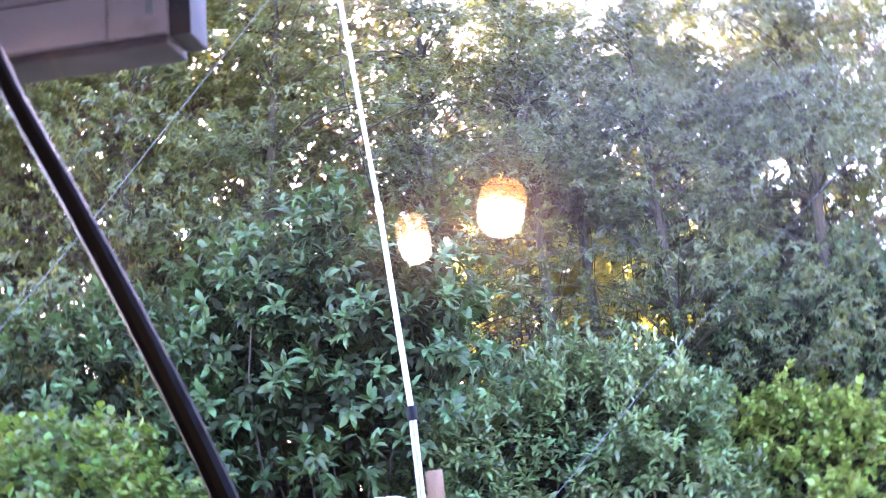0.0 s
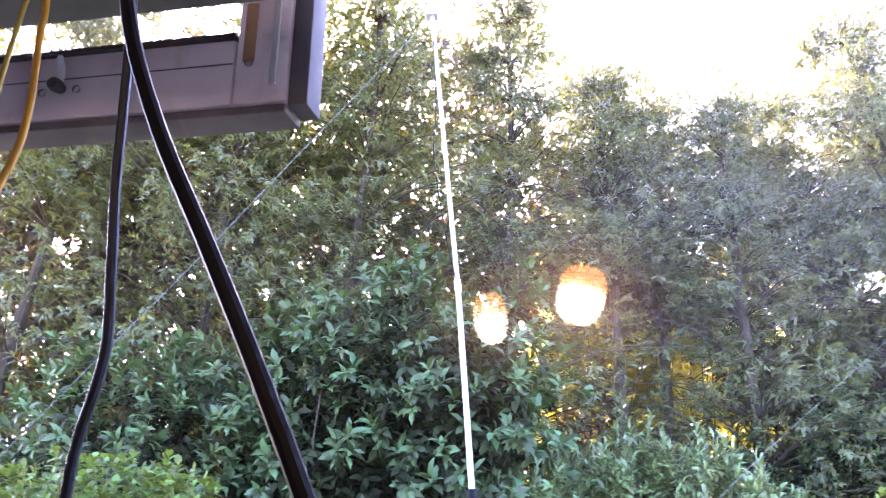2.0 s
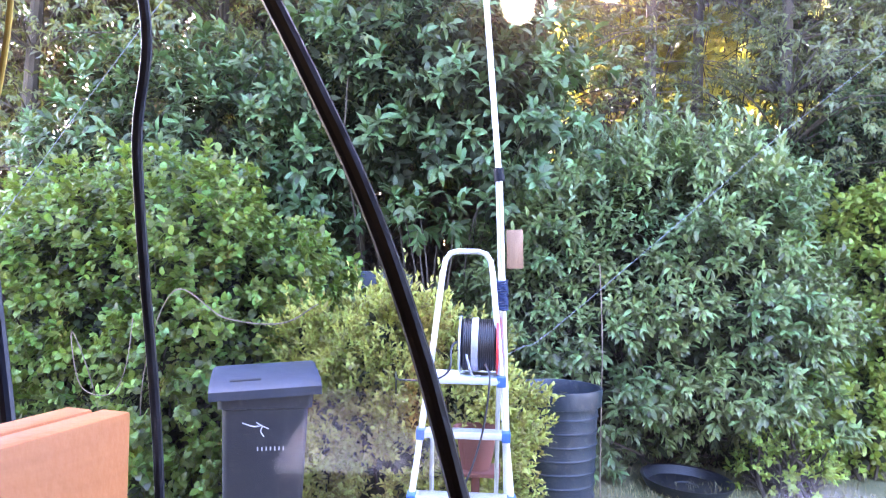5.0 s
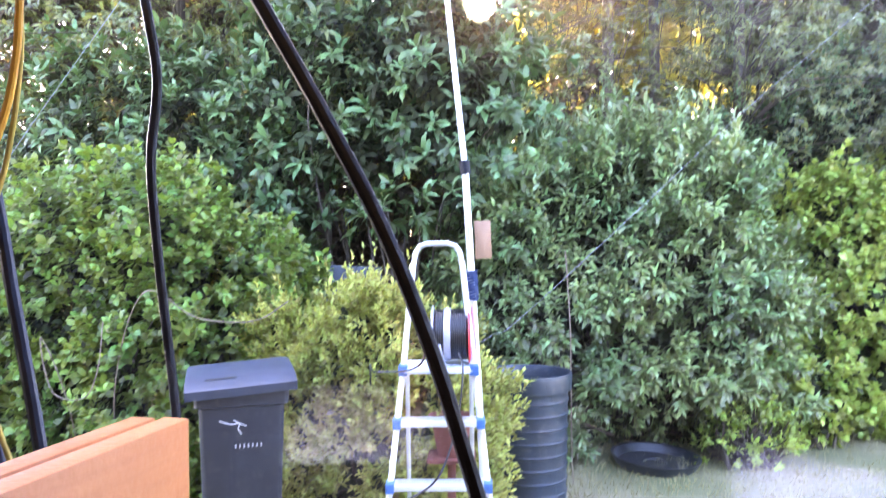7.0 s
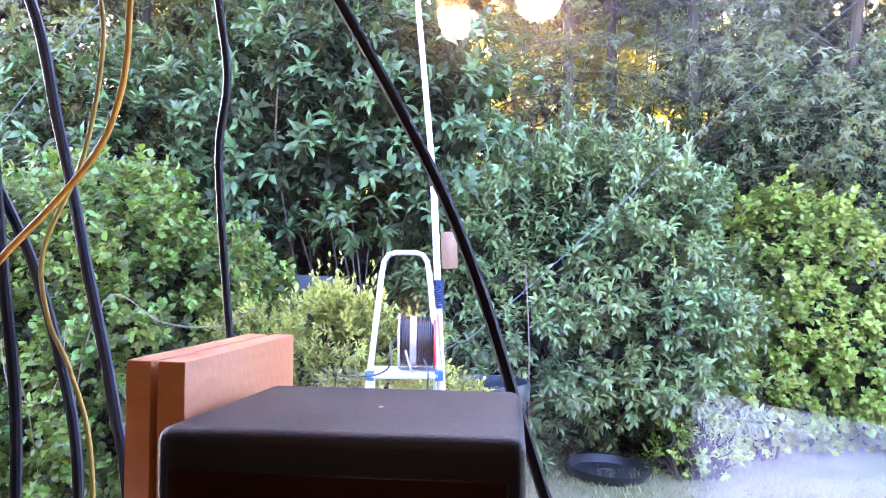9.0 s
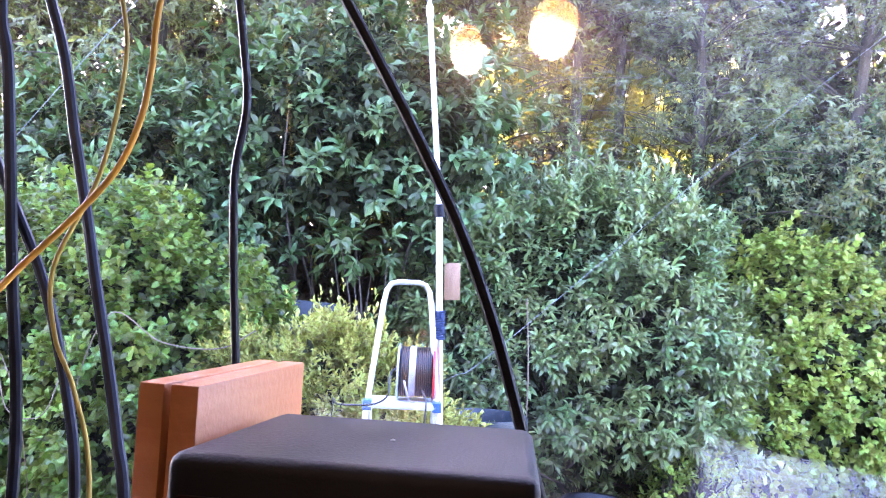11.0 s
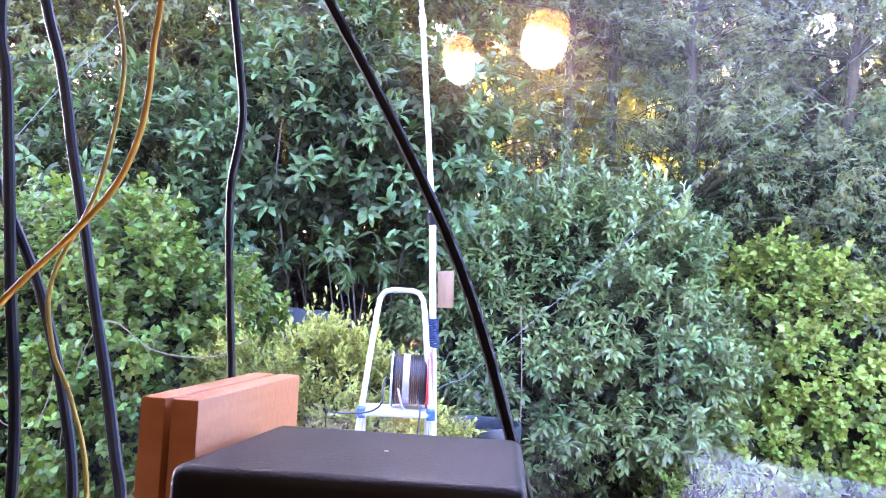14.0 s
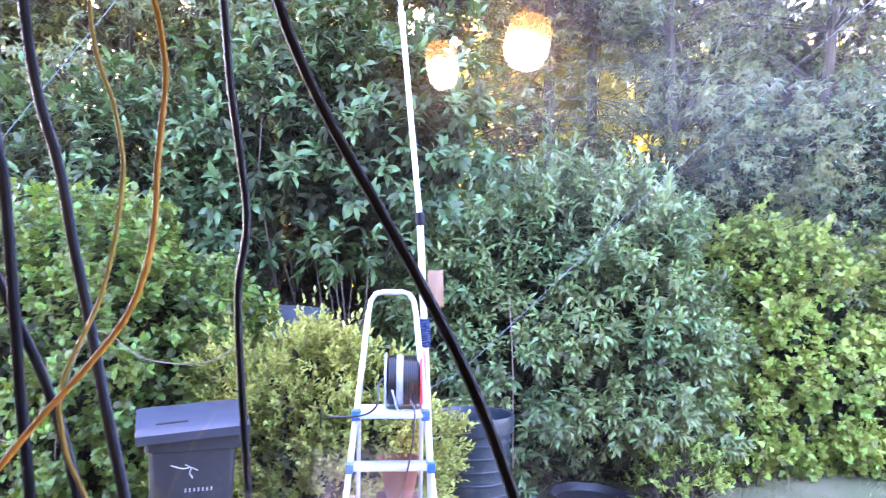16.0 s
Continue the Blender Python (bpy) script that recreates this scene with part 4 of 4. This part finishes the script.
def sash():
    """Top-hung vent, pushed open outward, paint weathered."""
    m = W @ Matrix.Translation((-0.19, 0.06, 2.55)) @ Matrix.Rotation(radians(8), 4, 'X')
    e = thing("vent_sash", m, "weathered white wooden vent sash, pushed open", "window")
    Lh, Wd = 0.492, 0.72
    part("bottom_rail", boxm(-Wd + 0.076, 0, -Lh, -0.076, 0.04, -Lh + 0.082, bevel=0.004), M_SASH, e)
    part("top_rail", boxm(-Wd + 0.076, 0, -0.06, -0.076, 0.04, 0, bevel=0.004), M_SASH, e)
    part("stile", boxm(-0.075, 0, -Lh, -0.012, 0.04, 0, bevel=0.004), M_SASH, e)
    part("stile", boxm(-Wd, 0, -Lh, -Wd + 0.075, 0.04, 0, bevel=0.004), M_SASH, e)
    # right and lower edges in darker greys than the sash face
    part("edge_strip", boxm(-0.0115, 0.004, -Lh - 0.004, 0.012, 0.045, 0, bevel=0.003), mat("dark_edge_paint", (0.10, 0.085, 0.10), 0.6, 0, 0.4, 18, 0.2, 60), e, "dark outer edge")
    part("drip_edge", boxm(-Wd, 0.002, -Lh - 0.012, -0.012, 0.048, -Lh - 0.001, bevel=0.003), mat("dark_drip_paint", (0.13, 0.105, 0.12), 0.7, 0, 0.4, 14, 0.2, 60), e, "dark lower edge")
    part("weather_strip", boxm(-0.032, -0.004, -Lh + 0.02, -0.024, 0.0005, 0, bevel=0.001), M_MARK, e, "white weather strip")
    part("glazing_bead", boxm(-Wd + 0.076, -0.004, -Lh + 0.0825, -0.076, 0.012, -Lh + 0.088), M_DARK, e, smooth=False)
    part("joint_line", boxm(-Wd + 0.1, -0.0008, -Lh + 0.050, -0.078, 0.001, -Lh + 0.0512), M_DARK, e, smooth=False)
    p = part("pane", boxm(-Wd + 0.0765, 0.016, -Lh + 0.083, -0.0765, 0.02, -0.061), M_GLASS2, e, "reflecting dusty glass", smooth=False)
    p.visible_shadow = False
    part("rust_stain", boxm(-0.066, -0.0012, -Lh + 0.052, -0.052, 0.001, -Lh + 0.125), M_STAIN, e, "rusty run mark", smooth=False)
    for x, z in ((-0.058, 0.05), (-0.066, 0.128), (-0.27, 0.036), (-0.315, 0.035)):
        bm = lathe(bmesh.new(), [(0, -0.003), (0.004, -0.0025), (0.005, 0.001)], 12)
        part("screw", bm, M_DARK, e).matrix_local = pose(x, -0.001, -Lh + z, 90)
    k = part("stay_knob", lathe(bmesh.new(), [(0, -0.018), (0.007, -0.017), (0.009, -0.01), (0.006, 0.0), (0.006, 0.004)], 16), M_DARK, e, "dark stay knob")
    k.matrix_local = pose(-0.29, 0, -Lh + 0.038, -90)
    bm = bmesh.new()
    tube(bm, smooth_line([(-0.288, -0.008, -Lh + 0.04), (-0.284, -0.012, -Lh + 0.055), (-0.292, -0.008, -Lh + 0.075)], 4), 0.004, 6)
    part("stay_peg", bm, M_MARK, e, "white stay peg")


sash()

# ---------------------------------------------------------------- things at the window
S = thing("white_ledge_box", pose(-0.15, 0.30, ZB - 0.06, 0, 0, -23), "low dark box with a white painted top", "box")
part("box_body", boxm(-0.123, -0.208, 0, 0.028, 0.168, 0.163, bevel=0.003), M_FLOOR, S, "dark wooden body")
part("box_lid", boxm(-0.125, -0.21, 0.1632, 0.03, 0.17, 0.175, bevel=0.002), M_SHELF, S, "white painted top")
D = thing("dark_plinth", pose(-0.048, 0.229, ZB - 0.06, 0, 0, -23), "dark wooden plinth under the black unit", "plinth")
part("plinth_body", boxm(-0.065, -0.085, 0, 0.12, 0.085, 0.174, bevel=0.003), M_FLOOR, D)

pl = thing("pine_block", pose(-0.148, 0.218, 1.385, 0, 0, -11), "two orange-stained pine planks standing together", "wooden planks")
part("plank", boxm(-0.0145, -0.004, 0, -0.0015, 0.128, 0.126, bevel=0.0012), M_ORANGE, pl)
part("plank", boxm(0.0015, -0.004, 0, 0.0155, 0.130, 0.126, bevel=0.0012), M_ORANGE, pl)
part("spacer", boxm(-0.0014, 0.02, 0.0, 0.0014, 0.12, 0.119), M_DARK, pl, smooth=False)


def device():
    e = thing("black_radio_unit", pose(-0.045, 0.222, 1.385, 0, 0, -6), "small black plastic electronic unit with rounded edges", "radio")
    bm = boxm(-0.084, -0.056, 0, 0.067, 0.058, 0.104, bevel=0.006, seg=3)
    for v in bm.verts:
        if v.co.y > 0 and v.co.x < 0:
            v.co.x += 0.012
    part("casing", bm, M_DEVICE, e)
    part("front_bezel", boxm(-0.077, -0.0585, 0.006, 0.060, -0.0562, 0.088, bevel=0.001), mat("dark_red_window", (0.02, 0.006, 0.005), 0.3, 0, 0.2, 10, 0, spec=0.2), e, "glossy dark front window")
    part("speck", lathe(bmesh.new(), [(0, 0.1048), (0.001, 0.1046), (0.0012, 0.1041)], 10), M_MARK, e, "pale speck")


device()


def cable(name, label, pts, r, mt):
    bm = bmesh.new()
    tube(bm, smooth_line(pts, 8), r, 10)
    return tagged(part(name, bm, mt), label, "cable", group="cables before the window")


cable("black_cable", "thick glossy black cable hanging slantwise before the glass", [(-0.290, 0.520, 2.900), (-0.262, 0.430, 2.300), (-0.247, 0.406, 2.140), (-0.227, 0.401, 2.080), (-0.206, 0.395, 2.020), (-0.185, 0.389, 1.960), (-0.164, 0.383, 1.900), (-0.143, 0.378, 1.840), (-0.114, 0.372, 1.780), (-0.079, 0.366, 1.720), (-0.045, 0.360, 1.660), (-0.014, 0.355, 1.600), (0.010, 0.349, 1.540), (0.029, 0.343, 1.480), (0.048, 0.337, 1.420), (0.066, 0.331, 1.360), (0.085, 0.320, 1.190)], 0.0041, M_GREYCAB)
cable("thin_black_cable", "slack black cable hanging before the glass", [(-0.280, 0.440, 2.900), (-0.260, 0.470, 2.350), (-0.248, 0.495, 2.140), (-0.242, 0.501, 2.080), (-0.237, 0.508, 2.020), (-0.231, 0.514, 1.960), (-0.226, 0.521, 1.900), (-0.221, 0.527, 1.840), (-0.213, 0.533, 1.780), (-0.207, 0.540, 1.720), (-0.215, 0.546, 1.660), (-0.214, 0.552, 1.600), (-0.211, 0.559, 1.540), (-0.207, 0.565, 1.480), (-0.205, 0.572, 1.420), (-0.204, 0.574, 1.360), (-0.200, 0.560, 1.190)], 0.0037, M_NAVYCAB)
cable("black_cable", "thick black cable with a taped joint", [(-0.560, 0.630, 2.900), (-0.500, 0.630, 2.200), (-0.465, 0.635, 1.961), (-0.458, 0.633, 1.921), (-0.449, 0.630, 1.880), (-0.437, 0.628, 1.836), (-0.421, 0.625, 1.792), (-0.409, 0.622, 1.748), (-0.399, 0.620, 1.702), (-0.387, 0.618, 1.655), (-0.372, 0.609, 1.606), (-0.356, 0.596, 1.557), (-0.339, 0.583, 1.508), (-0.322, 0.570, 1.458), (-0.307, 0.558, 1.409), (-0.292, 0.545, 1.360), (-0.270, 0.530, 1.190)], 0.0055, M_NAVYCAB)
cable("black_cable", "thick black cable hanging straight", [(-0.48, 0.60, 2.9), (-0.47, 0.59, 2.1), (-0.46, 0.58, 1.83), (-0.447, 0.58, 1.75), (-0.427, 0.58, 1.56), (-0.41, 0.58, 1.40), (-0.40, 0.56, 1.19)], 0.0055, M_NAVYCAB)
cable("black_cable", "thick black cable crossing behind the others", [(-0.75, 0.66, 2.9), (-0.62, 0.64, 2.0), (-0.50, 0.625, 1.72), (-0.455, 0.615, 1.635), (-0.41, 0.605, 1.55), (-0.375, 0.595, 1.45), (-0.352, 0.58, 1.36), (-0.34, 0.56, 1.19)], 0.0052, M_NAVYCAB)
cable("yellow_cable", "orange-yellow cable in a wide loop", [(-0.400, 0.560, 2.900), (-0.360, 0.540, 2.200), (-0.308, 0.517, 2.000), (-0.297, 0.508, 1.960), (-0.285, 0.499, 1.920), (-0.273, 0.490, 1.880), (-0.265, 0.481, 1.840), (-0.264, 0.472, 1.800), (-0.264, 0.463, 1.760), (-0.262, 0.455, 1.720), (-0.264, 0.446, 1.680), (-0.275, 0.437, 1.640), (-0.301, 0.428, 1.600), (-0.333, 0.419, 1.560), (-0.361, 0.410, 1.520), (-0.388, 0.401, 1.480), (-0.450, 0.380, 1.400), (-0.550, 0.360, 1.190)], 0.0026, M_YELLOW)
cable("yellow_cable", "yellow-green cable hanging in a slack curve", [(-0.39, 0.6, 2.9), (-0.385, 0.59, 2.2), (-0.372, 0.58, 1.93), (-0.345, 0.58, 1.83), (-0.336, 0.58, 1.76), (-0.352, 0.58, 1.655), (-0.388, 0.58, 1.565), (-0.382, 0.58, 1.50), (-0.36, 0.58, 1.45), (-0.337, 0.575, 1.37), (-0.32, 0.55, 1.19)], 0.0023, M_GREENYEL)


# ---------------------------------------------------------------- lamps behind, mirrored in the glass
def lamp(u, v, z, r, h, tilt, glow):
    e = thing("ceiling_spot_lamp", W @ Matrix.Translation((u, v, 2.9)), "lit ceiling lamp with an amber glass shade", "lamp", group="lamps on the ceiling")
    top = z + h * 0.5 - 2.9
    bm = bmesh.new()
    tube(bm, [(0, 0, 0), (0, 0, top)], 0.008, 8)
    part("stem", bm, M_BRASS, e)
    part("ceiling_rose", lathe(bmesh.new(), [(0, -0.03), (0.03, -0.03), (0.05, -0.002), (0, -0.002)], 24), M_BRASS, e)
    at = Matrix.Translation((0, 0, top - h * 0.5)) @ Matrix.Rotation(radians(tilt), 4, 'Y')
    prof = [(0.0, h * 0.5), (r * 0.72, h * 0.49), (r * 0.92, h * 0.36), (r, h * 0.1), (r * 0.97, -h * 0.15), (r * 0.82, -h * 0.36), (r * 0.5, -h * 0.48), (0.0, -h * 0.5)]
    part("shade", lathe(bmesh.new(), prof, 32), glow, e, "glowing glass, amber above and white below").matrix_local = at
    part("fitting", lathe(bmesh.new(), [(0, h * 0.56), (0.02, h * 0.56), (0.028, h * 0.5)], 20), M_BRASS, e).matrix_local = at
    return e


inv = W.inverted()
for P, r, h, tilt, glow in (((0.045, 2.5, 2.43), 0.058, 0.165, -8, M_LAMP_DIM), ((0.352, 2.5, 2.52), 0.084, 0.19, 14, M_LAMP)):
    q = inv @ Vector(P)
    lamp(q.x, -q.y, q.z, r, h, tilt, glow)
